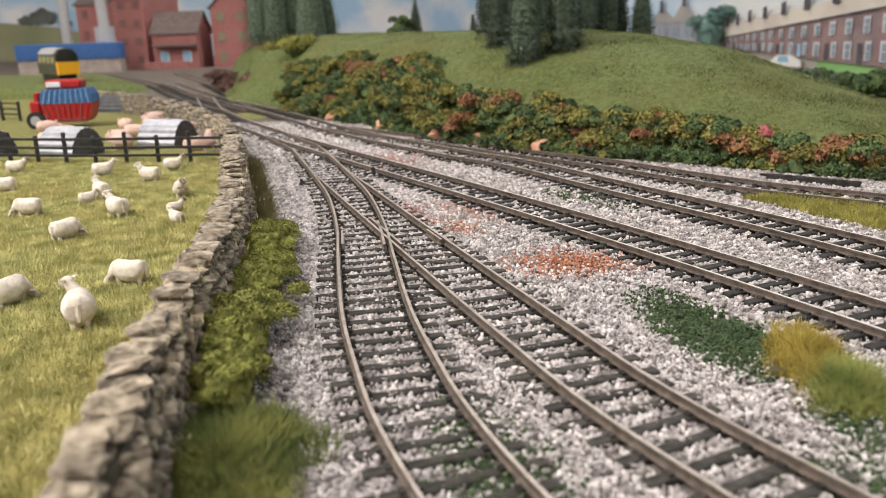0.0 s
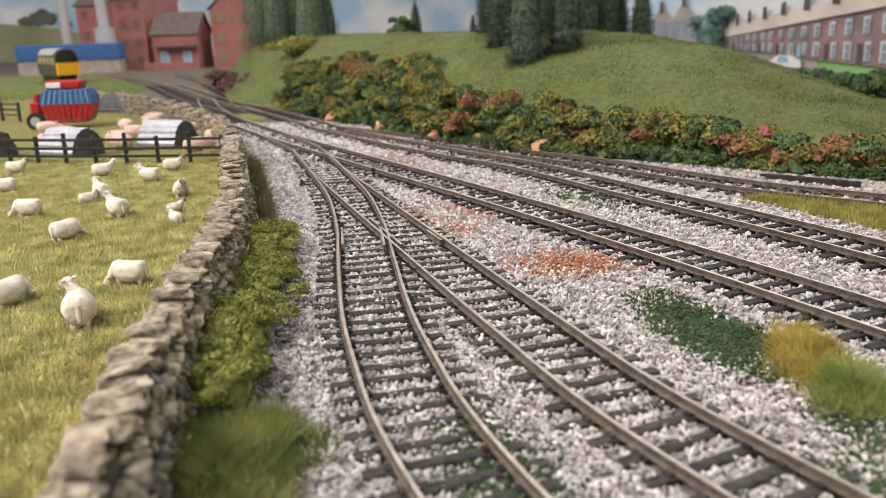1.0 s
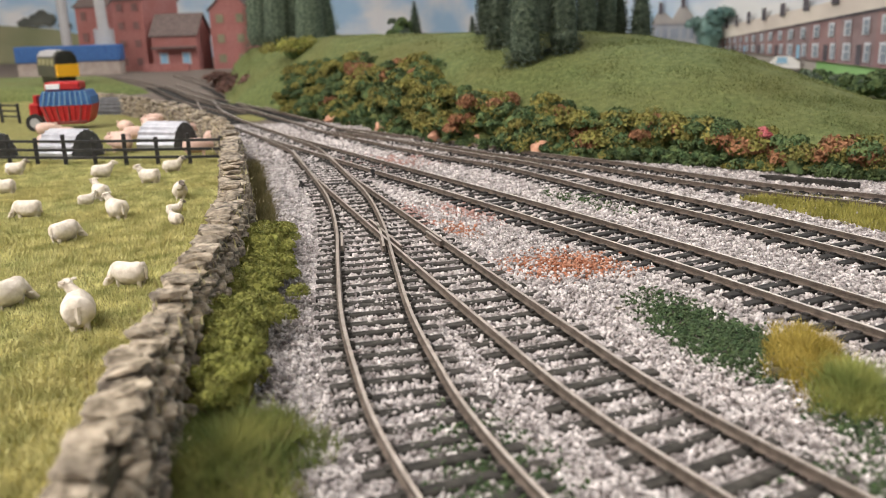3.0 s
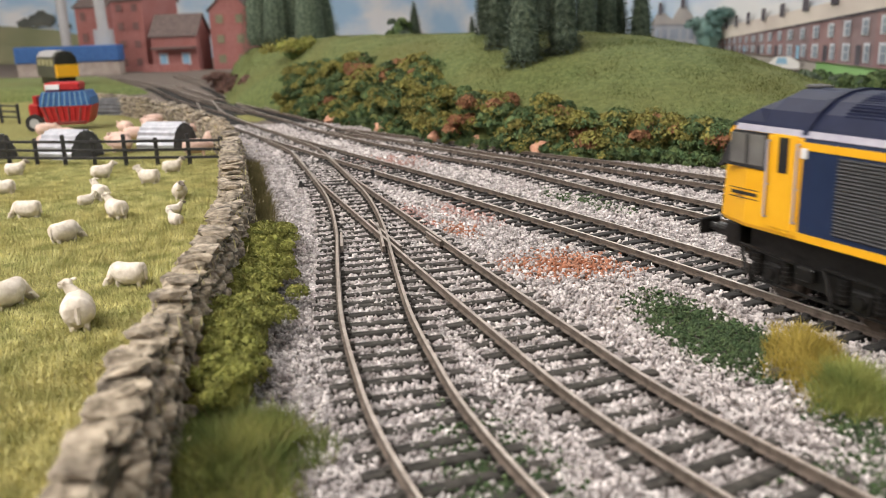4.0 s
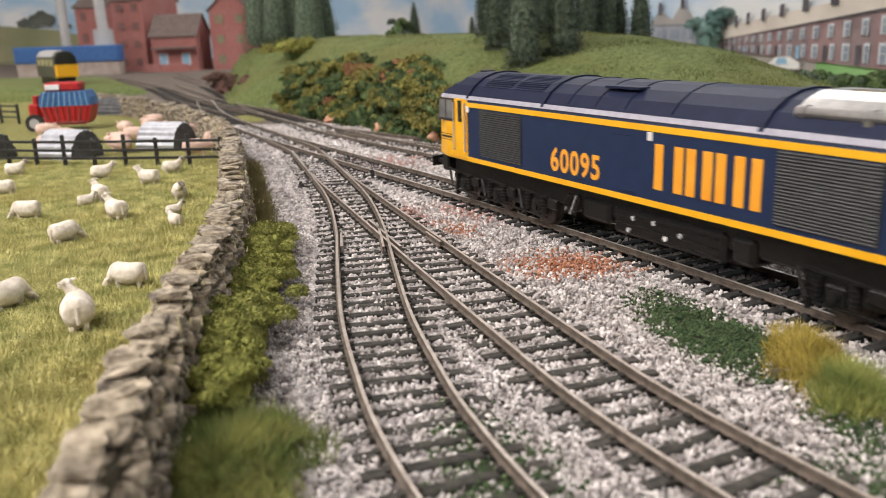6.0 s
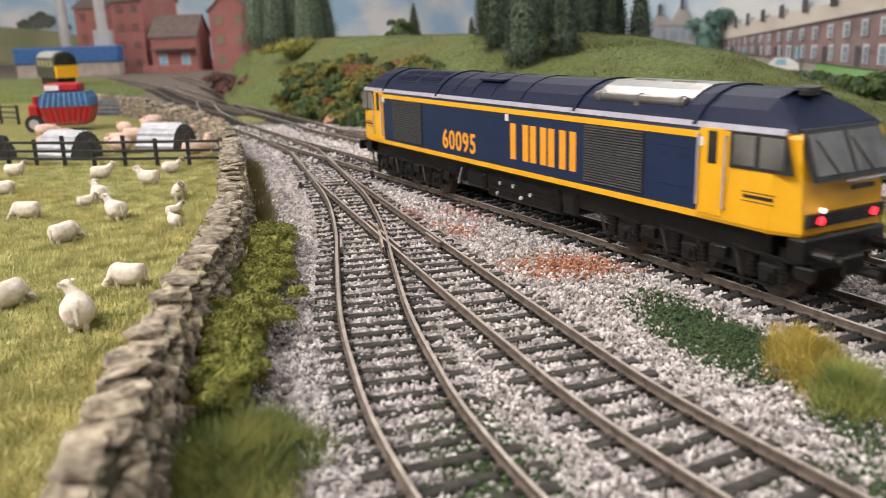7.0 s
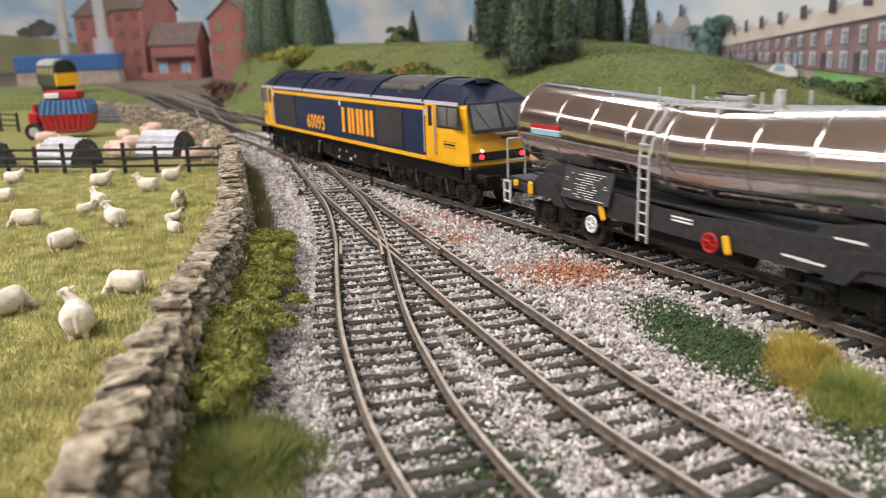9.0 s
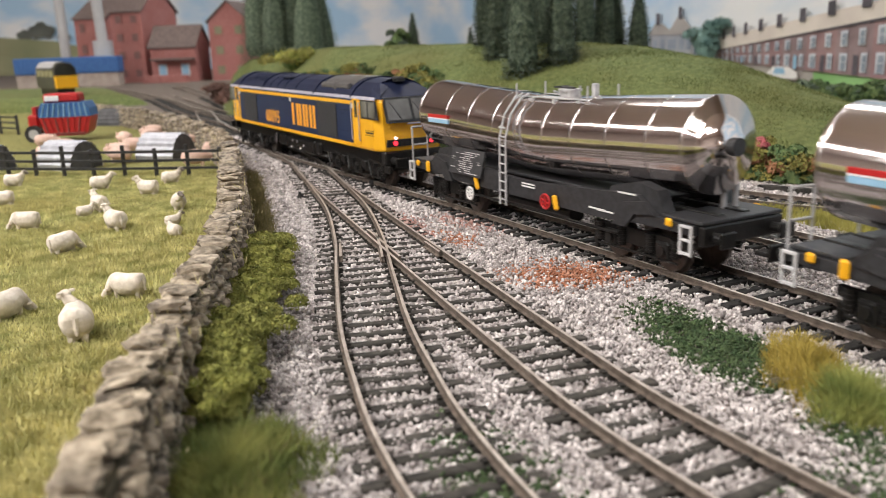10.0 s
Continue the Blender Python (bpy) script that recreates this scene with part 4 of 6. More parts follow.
# ---- sheep field ----
def sheep(x, y, turn, size, graze, k, side=0.0, dark=False, lamb=False):
    """side: how far the head turns to the left (+) or right (-)."""
    lab = ("small white lamb" if lamb else "cream white sheep grazing head down" if graze else "cream white sheep standing head up") + (", dark-faced" if dark else "") + " on the grass"
    t = thing("lamb" if lamb else "sheep", lab, "sheep", (x, y, -1.7), turn, "flock")
    s = size
    bm = bmesh.new()
    rings = []
    for px, rw, rh, pz in [(-5.3, 0.7, 0.8, 6.0), (-5.0, 1.9, 2.1, 5.8), (-4.2, 2.6, 2.9, 5.5), (-2.4, 2.9, 3.1, 5.3), (-0.2, 3.0, 3.2, 5.1), (2.0, 2.8, 3.1, 5.3), (3.8, 2.3, 2.7, 5.8), (4.9, 1.5, 1.9, 6.3), (5.4, 0.5, 0.7, 6.5)]:
        rings.append([(px * s, math.cos(a) * rw * 1.2 * s * (1 + 0.16 * noise.noise(Vector((px * 0.8, a * 1.5, k)))), (pz + math.sin(a) * rh * 1.12 * (1 + 0.16 * noise.noise(Vector((a * 1.5, px * 0.8, k))))) * s) for a in np.linspace(0, 6.283, 14, endpoint=False)])
    loft(bm, rings)
    part("body", bm, M_WOOL, t, "", True)
    h = (6.6, side * 1.6, 3.0) if graze else (6.2 - abs(side) * 0.9, side * 2.2, 9.6)
    bm = bmesh.new()
    a, b = Vector((4.0, 0, 6.6 if graze else 7.2)), Vector(h)
    d = (b - a).normalized()
    u = d.cross(Vector((0, 1, 0))).normalized()
    loft(bm, [[(a + (b - a) * f + (u * math.cos(q) + Vector((0, 1, 0)) * math.sin(q)) * r) * s for q in np.linspace(0, 6.283, 10, endpoint=False)] for f, r in ((0, 2.0), (0.4, 1.7), (0.75, 1.4), (1.0, 1.1))])
    part("neck", bm, M_WOOL, t, "", True)
    bm = bmesh.new()
    nose = Vector((0.75, side * 0.9, -0.75 if graze else -0.25)).normalized()
    across = nose.cross(Vector((0, 0, 1))).normalized()
    over = across.cross(nose)
    c = Vector(h)
    loft(bm, [[(c + nose * f + (across * math.cos(q) * 0.85 + over * math.sin(q)) * r) * s for q in np.linspace(0, 6.283, 10, endpoint=False)] for f, r in ((-1.3, 0.7), (-0.7, 1.3), (0.3, 1.35), (1.4, 0.95), (2.3, 0.7), (2.6, 0.3))])
    part("head", bm, M_FACE if dark else M_WOOL, t, "dark face" if dark else "", True)
    for e in (-1, 1):
        bm = bmesh.new()
        p = c - nose * 0.5 + across * e * 1.7 + over * 0.7
        blob(bm, p * s, (0.75 * s, 0.75 * s, 0.4 * s), 1, 0.1, k)
        part("ear", bm, M_WOOL, t)
    for lx in (-3.6, 3.0):
        for ly in (-1.4, 1.4):
            bm = bmesh.new()
            rod(bm, (lx * s, ly * s, 0), (lx * s, ly * s * 0.9, 3.8 * s), 0.5 * s, 7, 1.0 * s)
            part("leg", bm, M_WOOL, t)
    bm = bmesh.new()
    rod(bm, (-4.9 * s, 0, 7.0 * s), (-5.6 * s, 0, 3.4 * s), 0.75 * s, 7, 0.4 * s)
    part("tail", bm, M_WOOL, t)


FLOCK = [  # x, y, turn, size, grazing, head turn, dark face
    (-231, 449, 10, 0.92, 0, 0, 1), (-208, 391, 185, 0.95, 1, 0, 0), (-169, 333, 184, 0.98, 1, 0, 0), (-135, 289, 62, 0.98, 1, -0.5, 0), (-91, 231, 172, 0.95, 1, 0.3, 0), (-118, 214, 66, 1.02, 1, -0.5, 0),
    (-91, 196, 112, 1.15, 0, 0.8, 0), (-176, 429, 20, 0.95, 0, 0, 0), (-144, 407, 165, 1.0, 0, 0, 0), (-143, 441, 20, 0.9, 0, -0.4, 1), (-116, 364, 285, 0.95, 0, 0.6, 1), (-130, 326, 135, 1.05, 0, 0.3, 0), (-152, 366, 130, 1.0, 0, 0.2, 0)]
for k, (x, y, a, size, graze, side, dark) in enumerate(FLOCK):
    sheep(x, y, a, size, graze, k + 1, side, dark)
sheep(-155, 357, 45, 0.66, 0, 21, 0, False, True)
sheep(-108.5, 331, 50, 0.62, 0, 22, -0.3, True, True)
sheep(-102, 311, 135, 0.66, 0, 23, 0.2, False, True)


def fence():
    t = thing("fence", "black wooden post and rail field fence", "fence")
    line = [(-330, 502), (-262, 491), (-201, 476), (-122, 464)]
    pts = spline(line, 17.5)
    for i, (x, y) in enumerate(pts):
        bm = bmesh.new()
        tall = 18.5 if i % 2 == 0 else 16.5
        box(bm, (x, y, tall / 2 - 1), (2.0, 2.0, tall), 0.3)
        part("post", bm, M_BLACK, t)
    for z in (4.2, 8.6, 13.6):
        for a, b in zip(pts[:-1], pts[1:]):
            bm = bmesh.new()
            d = b - a
            box(bm, ((a[0] + b[0]) / 2, (a[1] + b[1]) / 2 - 1.2, z), (math.hypot(*d) + 0.4, 0.8, 1.5), 0.1, Euler((0, 0, math.atan2(d[1], d[0]))).to_matrix())
            part("rail", bm, M_BLACK, t)


fence()


def pig_ark(x, y, turn, l=29, r=14, sheet=None):
    t = thing("pig_ark", "grey corrugated iron pig ark on the grass", "pig shelter", (x, y, -0.5), turn, "pig arks")
    bm = bmesh.new()
    rings = []
    na = 64
    for x in (-l / 2, -l / 6, l / 6, l / 2):
        rings.append([(x, math.cos(a) * (r + 0.42 * math.sin(a * 24)), math.sin(a) * (r + 0.42 * math.sin(a * 24)) * 1.3) for a in np.linspace(0, math.pi, na)])
    loft(bm, rings, close=False)
    part("roof_sheet", bm, sheet or M_GALV, t, "corrugated curved sheet")
    for e in (-1, 1):
        bm = bmesh.new()
        loft(bm, [[(e * (l / 2 - 0.6) + d, math.cos(a) * (r - 0.4), math.sin(a) * (r - 0.4) * 1.3) for a in np.linspace(0, math.pi, 18)] for d in (-0.4, 0.4)])
        part("end_panel", bm, M_ARKEND, t, "dark plank end wall")


pig_ark(-288, 528, -32, 26, 12.5)
pig_ark(-231, 520, -24, 29, 13)
pig_ark(-179, 548, -20, 29, 13)
pig_ark(-316, 830, -20, 34, 12, M_ARKEND)


def pig(x, y, turn, k):
    t = thing("pig", "pink pig standing by the arks", "pig", (x, y, -0.5), turn, "pigs")
    bm = bmesh.new()
    loft(bm, [[(px, math.cos(a) * rw, 6 + math.sin(a) * rw * 1.1) for a in np.linspace(0, 6.283, 12, endpoint=False)] for px, rw in ((-8, 0.8), (-7, 3.2), (-3, 4.1), (2, 4.1), (5, 3.4), (8, 2.2), (10, 1.3), (10.4, 1.2))])
    part("body", bm, M_PIG, t, "", True)
    for lx in (-5, 4):
        for ly in (-2, 2):
            bm = bmesh.new()
            rod(bm, (lx, ly, 0), (lx, ly, 5), 0.8, 6, 1.2)
            part("leg", bm, M_PIG, t)
    for e in (-1, 1):
        bm = bmesh.new()
        box(bm, (6.4, e * 2.2, 9.2), (1.8, 0.7, 1.8), 0.2)
        part("ear", bm, M_PIG, t)


for k, (x, y, a) in enumerate([(-262, 560, 30), (-270, 600, 200), (-205, 535, 160), (-195, 570, 80), (-215, 590, 10), (-240, 640, 140), (-225, 655, 60), (-150, 545, 100), (-148, 505, 20), (-235, 690, 200), (-300, 640, 20), (-180, 600, 40), (-215, 560, 170), (-205, 625, 110)]):
    pig(x, y, a, k)


def far_fence():
    t = thing("fence", "dark wooden fence behind the farm trailer", "fence")
    pts = spline([(-520, 850), (-380, 760)], 22)
    for x, y in pts:
        bm = bmesh.new()
        box(bm, (x, y, 8), (2.2, 2.2, 18), 0.3)
        part("post", bm, M_BLACK, t)
    for z in (5, 10, 15):
        bm = bmesh.new()
        rod(bm, (*pts[0], z), (*pts[-1], z), 0.8, 6)
        part("rail", bm, M_BLACK, t)


far_fence()


M_TRAILERDARK = mat("trailer_dark_red", (0.16, 0.03, 0.03), (0.24, 0.06, 0.05), 0.6, 200)


def farm_trailer():
    t = thing("farm_trailer", "red forage trailer with blue slatted sides in the field", "farm trailer", (-306, 700, -0.5), 8)
    t.scale = (0.7, 0.75, 0.72)
    bm = bmesh.new()
    loft(bm, [[(x * w, y * 17, z) for x, y in ((-1, -1), (1, -1), (1, 1), (-1, 1))] for z, w in ((6, 20), (10, 24), (27, 29))])
    part("body", bm, M_RED, t)
    bm = bmesh.new()
    loft(bm, [[(x * w, y * 17.5, z) for x, y in ((-1, -1), (1, -1), (1, 1), (-1, 1))] for z, w in ((27.2, 29), (36, 28), (43, 24))])
    part("mesh_side", bm, M_BLUE, t, "blue side boards")
    for i in range(9):
        bm = bmesh.new()
        x = -26 + i * 6.4
        rod(bm, (x, -18.2, 27), (x * 0.86 + 1.5, -18.0, 43), 0.6, 6)
        part("slat", bm, M_LTBLUE, t, "pale blue slat")
    for i in range(8):
        bm = bmesh.new()
        x = -22 + i * 6.2
        box(bm, (x, -17.6, 17), (1.6, 1.6, 19), 0.3, Euler((0, x * 0.012, 0)).to_matrix())
        part("body_rib", bm, M_RED if i % 2 else M_TRAILERDARK, t)
    bm = bmesh.new()
    box(bm, (0, -17.8, 8.5), (44, 1.8, 2.4), 0.3)
    part("chassis_rail", bm, M_TRAILERDARK, t, "dark red chassis rail")
    bm = bmesh.new()
    box(bm, (-4, 4, 48), (40, 26, 10), 2)
    part("hopper_top", bm, M_RED, t)
    bm = bmesh.new()
    box(bm, (-14, -9.6, 48), (16, 2, 6), 0.4)
    part("panel", bm, M_WHITE, t, "white panel")
    for x in (-36,):
        for y in (-17, 17):
            bm = bmesh.new()
            rod(bm, (x, y - 2.5, 9), (x, y + 2.5, 9), 10, 24)
            w = part("wheel", bm, M_BLACK, t)
            bm = bmesh.new()
            rod(bm, (x, y - 3, 9), (x, y + 3, 9), 5.5, 18)
            part("rim", bm, M_LTGREY, w, "grey wheel rim")
    bm = bmesh.new()
    box(bm, (-38, 0, 22), (12, 20, 16), 2)
    box(bm, (-36, 0, 34), (5, 16, 10), 1)
    part("gearbox", bm, M_RED, t)


farm_trailer()


# ---- far end of the layout ----
M_PALEGLASS = mat("pale_glass", (0.30, 0.28, 0.14), (0.4, 0.37, 0.2), 0.3, 60)


def far_railcar():
    t = thing("railcar", "distant diesel railcar with yellow warning end", "train", (-500, 1150, 14.2), -52)
    bm = bmesh.new()
    sec = [(-17, 12), (17, 12), (17.4, 30), (16, 42), (10, 50), (0, 52), (-10, 50), (-16, 42), (-17.4, 30)]
    loft(bm, [[(x, y, z) for y, z in sec] for x in (-110, 0)])
    part("body", bm, M_RAILCAR, t)
    t.scale = (0.87, 0.87, 0.87)
    low = [(-16.8, 12.2), (16.8, 12.2), (17.1, 27), (16.9, 31), (-16.9, 31), (-17.1, 27)]
    bm = bmesh.new()
    loft(bm, [[(x, y * g, z) for y, z in low] for x, g in ((-0.5, 1.0), (4.5, 0.98), (6, 0.93))])
    part("cab_end", bm, M_YELLOW, t, "bright yellow lower end")
    bm = bmesh.new()
    high = [(-16.7, 31.2), (16.7, 31.2), (15.8, 41.5), (10, 49), (0, 51), (-10, 49), (-15.8, 41.5)]
    loft(bm, [[(x, y * g, 31.2 + (z - 31.2) * g) for y, z in high] for x, g in ((-14, 1.03), (-0.5, 1.0), (3.0, 0.93))])
    part("windscreen", bm, M_TINT, t, "dark window band under a rounded roof")
    bm = bmesh.new()
    loft(bm, [[(x, y, z) for y, z in ((-15.8, 43), (-10, 50.6), (0, 52.8), (10, 50.6), (15.8, 43), (10, 49.5), (0, 51.5), (-10, 49.5))] for x in (-110, -14)])
    part("roof", bm, M_LTGREY, t, "pale grey curved roof")
    bm = bmesh.new()
    box(bm, (-56, 0, 6.5), (104, 26, 12), 1)
    part("underframe", bm, M_UNDER, t)
    for i in range(4):
        for s in (-1, 1):
            bm = bmesh.new()
            box(bm, (-16 - i * 25, s * 17.2, 34), (16, 1, 10), 0.3)
            part("window", bm, M_PALEGLASS, t, "pale yellowish window")


far_railcar()


def brick_block(name, label, x, y, w, d, h, turn, ridge, rows, cols, win=M_TINT, along=False, zf=0.55, wf=0.42):
    t = thing(name, label, "building", (x, y, -4), turn, "mill buildings")
    bm = bmesh.new()
    if along:
        loft(bm, [[(x, 0, 0), (x, d, 0), (x, d, h), (x, d / 2, h + ridge), (x, 0, h)] for x in (-w / 2, w / 2)])
    else:
        loft(bm, [[(-w / 2, 0, 0), (w / 2, 0, 0), (w / 2, 0, h), (0, 0, h + ridge), (-w / 2, 0, h)], [(-w / 2, d, 0), (w / 2, d, 0), (w / 2, d, h), (0, d, h + ridge), (-w / 2, d, h)]])
    part("wall", bm, M_BRICK, t)
    for e in (-1, 1):
        bm = bmesh.new()
        if along:
            y0 = -5 if e < 0 else d + 5
            loft(bm, [[(x, y0, h - 10 * ridge / d + 0.5), (x, d / 2, h + ridge + 0.5), (x, d / 2, h + ridge + 4), (x, y0, h - 10 * ridge / d + 4)] for x in (-w / 2 - 5, w / 2 + 5)])
            part("roof", bm, M_SLATE, t, "brown slate roof slope")
            continue
        a, b = Vector((e * (w / 2 + 4), 0, h - 4 * ridge / (w / 2))), Vector((0, 0, h + ridge))
        loft(bm, [[a + Vector((0, yy, 0.5)), b + Vector((0, yy, 0.5)), b + Vector((0, yy, 4)), a + Vector((0, yy, 4))] for yy in (-5, d + 5)])
        part("roof", bm, M_SLATE, t, "brown slate roof slope")
    for r in range(rows):
        for c in range(cols):
            wx, wz = (c + 0.5) / cols * w - w / 2, h * (r + zf) / rows
            ww, wh = min(18, w / cols * 0.4), h / rows * wf
            bm = bmesh.new()
            box(bm, (wx, -0.6, wz), (ww + 3, 2.0, wh + 3), 0.3)
            f = part("window", bm, M_WHITE if win is M_LTBLUE else M_BRICK, t, "framed window")
            bm = bmesh.new()
            box(bm, (wx, -1.4, wz), (ww, 1.2, wh))
            part("pane", bm, win, f)
    return t


# Dull red panes close to the brick colour keep these windows subdued.
M_WINRED = mat("dull_red_window", (0.16, 0.08, 0.075), (0.22, 0.12, 0.11), 0.6, 60)
# Greenish tone of the tower's window panes.
M_WINGREEN = mat("greenish_window", (0.17, 0.17, 0.10), (0.24, 0.22, 0.14), 0.6, 60)
M_CONCRETE = mat("pale_concrete", (0.30, 0.25, 0.22), (0.42, 0.36, 0.32), 0.9, 60, bump=0.3)


def mill():
    brick_block("brick_gatehouse", "low red brick gatehouse with brown roof", -624, 2040, 112, 90, 84, -7, 46, 1, 2, win=M_LTBLUE, along=True, zf=0.34, wf=0.3)
    brick_block("brick_mill", "tall red brick mill block with brown roof", -740, 2080, 84, 150, 170, -16, 62, 4, 2, along=True, win=M_WINRED)
    brick_block("brick_tower", "red brick mill end block with gable", -486, 2040, 98, 140, 138, -6, 44, 3, 2, win=M_WINGREEN)
    brick_block("brick_warehouse", "red brick warehouse behind the yard", -915, 2300, 110, 150, 165, -22, 50, 3, 2, along=True, win=M_WINRED)
    t = thing("gatehouse_porch", "dark timber canopy and low brick wall before the gatehouse", "porch", (-627, 2012, -4), -7)
    bm = bmesh.new()
    box(bm, (4, 12, 54), (104, 26, 5), 1)
    part("canopy", bm, M_SLATE, t)
    bm = bmesh.new()
    box(bm, (-10, -8, 9), (112, 10, 18), 1)
    part("low_wall", bm, M_BRICK, t)
    t = thing("silo", "pale grey steel silo with pipe beside the mill", "silo", (-768, 1990, -4))
    bm = bmesh.new()
    rod(bm, (0, 0, 64), (0, 0, 102), 22, 24)
    rod(bm, (0, 0, 0), (0, 0, 64), 12, 16)
    part("hopper", bm, M_LTGREY, t)
    bm = bmesh.new()
    rod(bm, (0, 0, 100), (-4, 0, 250), 12, 18)
    part("chimney", bm, M_LTGREY, t)
    t = thing("silo", "pale grey steel column beside the warehouse", "silo", (-930, 2160, -4))
    bm = bmesh.new()
    rod(bm, (0, 0, 0), (0, 0, 215), 12, 18)
    part("chimney", bm, M_LTGREY, t)
    t = thing("blue_shed", "long low blue corrugated shed", "shed", (-835, 1950, -4), 6)
    bm = bmesh.new()
    box(bm, (0, 0, 49), (228, 50, 36), 2)
    part("wall", bm, M_BLUE, t)
    bm = bmesh.new()
    box(bm, (0, 0, 15), (224, 46, 30), 1)
    part("plinth", bm, M_CONCRETE, t, "pale concrete plinth")
    for q in range(22):
        bm = bmesh.new()
        box(bm, (-108 + q * 10.2, -25.6, 49), (2, 1.6, 34), 0.3)
        part("rib", bm, M_BLUE, t)


mill()


# ---- printed scenes on the backscene ----
BOARD = spline([(-2650, 3420), (-1500, 3440), (-300, 3200), (150, 2500), (400, 1500), (520, 1150), (600, 850), (650, 400), (660, -400)], 20)


def on_board(a, k, out=0.0):
    """Point of the board in plan direction a, at rise k, out in front of its face."""
    f = BOARD[:, 0] / np.maximum(BOARD[:, 1], 1)
    keep = BOARD[:, 1] > 50
    y = np.interp(a, f[keep], BOARD[keep, 1])
    return Vector((a * y * (1 - out / y), y - out, 68.16 + y * k))


def printed(name, quad, material, parent, out, thick=2.0, label=""):
    """Flat print piece between four corners (a, k) on the board."""
    bm = bmesh.new()
    loft(bm, [[on_board(a, k, out + d) for a, k in quad] for d in (0, thick)])
    return part(name, bm, material, parent, label)


def terrace():
    t = thing("terrace_print", "printed row of brown brick terraced houses on the backscene", "backscene print")
    edges = [0.3335, 0.3434, 0.3554, 0.370, 0.3886, 0.4112, 0.4398, 0.4751, 0.5177, 0.570, 0.635]

    def eave(a):
        return -0.020 + 0.152 * (a - 0.3337)

    def ridge(a):
        return -0.0062 + 0.192 * (a - 0.333)

    def base(a):
        return -0.0316 - 0.143 * (a - 0.3344)

    def at(a, g):
        return (a, base(a) + (eave(a) - base(a)) * g)

    for i, (a, b) in enumerate(zip(edges[:-1], edges[1:])):
        w = b - a
        printed("wall", [at(a, 0), at(b, 0), at(b, 1), at(a, 1)], M_TERRACE if i % 2 else M_TERRACE_2, t, 6, 3)
        printed("roof", [at(a, 1.02), at(b, 1.02), (b, ridge(b)), (a, ridge(a))], M_TILE, t, 8, 3, "pale tiled roof")
        printed("gutter", [at(a, 0.975), at(b, 0.975), at(b, 1.02), at(a, 1.02)], M_TERRDARK, t, 9.5, 2)
        for g0, g1, x0, x1, m, nm in ((0.58, 0.90, 0.10, 0.30, M_PALEPANE, "window"), (0.08, 0.44, 0.10, 0.32, M_PALEPANE, "window"), (0.58, 0.90, 0.60, 0.80, M_PALEPANE, "window"), (0.02, 0.40, 0.48, 0.62, M_LTBLUE if i % 3 == 2 else M_TERRDARK, "door"), (0.08, 0.44, 0.70, 0.88, M_PALEPANE, "window")):
            fa, fb = a + w * x0, a + w * x1
            f = printed(nm, [at(fa, g0), at(fb, g0), at(fb, g1), at(fa, g1)], m, t, 10.0, 1.5)
            if nm == "window":
                d = (fb - fa) * 0.2
                for q0, q1 in ((g0 + 0.02, (g0 + g1) / 2 - 0.01), ((g0 + g1) / 2 + 0.01, g1 - 0.05)):
                    printed("pane", [at(fa + d, q0), at(fb - d, q0), at(fb - d, q1), at(fa + d, q1)], M_PANEBLUE, f, 12.0, 1.0)
        fa, fb = a + w * 0.62, a + w * 0.88
        r, h = ridge(fa), (ridge(fa) - eave(fa)) * 0.62
        printed("chimney", [(fa, r - h * 0.3), (fb, r - h * 0.3), (fb, r + h * 1.15), (fa, r + h)], M_TERRDARK, t, 12.4, 2)
    t = thing("house_print", "printed grey gabled houses on the backscene", "backscene print")
    for a0, a1, p0, p1, k1 in ((0.2534, 0.282, 0.2600, 0.268, 0.0125), (0.276, 0.3062, 0.2860, 0.292, 0.0190)):
        printed("wall", [(a0, -0.03), (a1, -0.03), (a1, -0.0006), (a0, -0.0006)], M_HAZEWALL, t, 6, 2)
        printed("roof", [(a0 - 0.002, -0.0006), (a1 + 0.002, -0.0006), (p1, k1), (p0, k1)], M_HAZEROOF, t, 9, 3)
        printed("chimney", [(p0 + 0.001, k1 - 0.002), (p0 + 0.005, k1 - 0.002), (p0 + 0.005, k1 + 0.011), (p0 + 0.001, k1 + 0.011)], M_TERRDARK, t, 12.4, 3)
        for j in range(3):
            q = a0 + 0.004 + j * 0.009
            printed("window", [(q, -0.018), (q + 0.005, -0.018), (q + 0.005, -0.006), (q, -0.006)], M_PANEBLUE, t, 9, 1.5)
    t = thing("lawn_print", "printed bright green lawn before the terrace", "backscene print")
    for i in range(9):
        a, b = 0.33 + i * 0.03, 0.36 + i * 0.03
        printed("lawn", [(a, -0.029 - (a - 0.3344) * 0.143), (b, -0.029 - (b - 0.3344) * 0.143), (b, -0.11), (a, -0.11)], M_LAWN if a > 0.43 else M_PAVEPRINT, t, 2, 2)
    t = thing("car_print", "printed white and blue parked car before the terrace", "backscene print")
    printed("body", [(0.392, -0.0535), (0.431, -0.056), (0.430, -0.048), (0.419, -0.0415), (0.402, -0.0405), (0.395, -0.047)], M_WHITE, t, 14, 2)
    printed("window", [(0.402, -0.049), (0.416, -0.0495), (0.414, -0.0425), (0.404, -0.042)], M_LTBLUE, t, 16.4, 1)
    rng = np.random.default_rng(61)
    p = on_board(0.322, -0.034, 40)
    bush(p.x, p.y, p.z, 52, 78, rng, [M_HAZELEAF, M_HAZELEAF], "hazy blue-green tree before the backscene", "backscene_tree", 3.0, "backscene trees", 300, M_HAZELEAF)
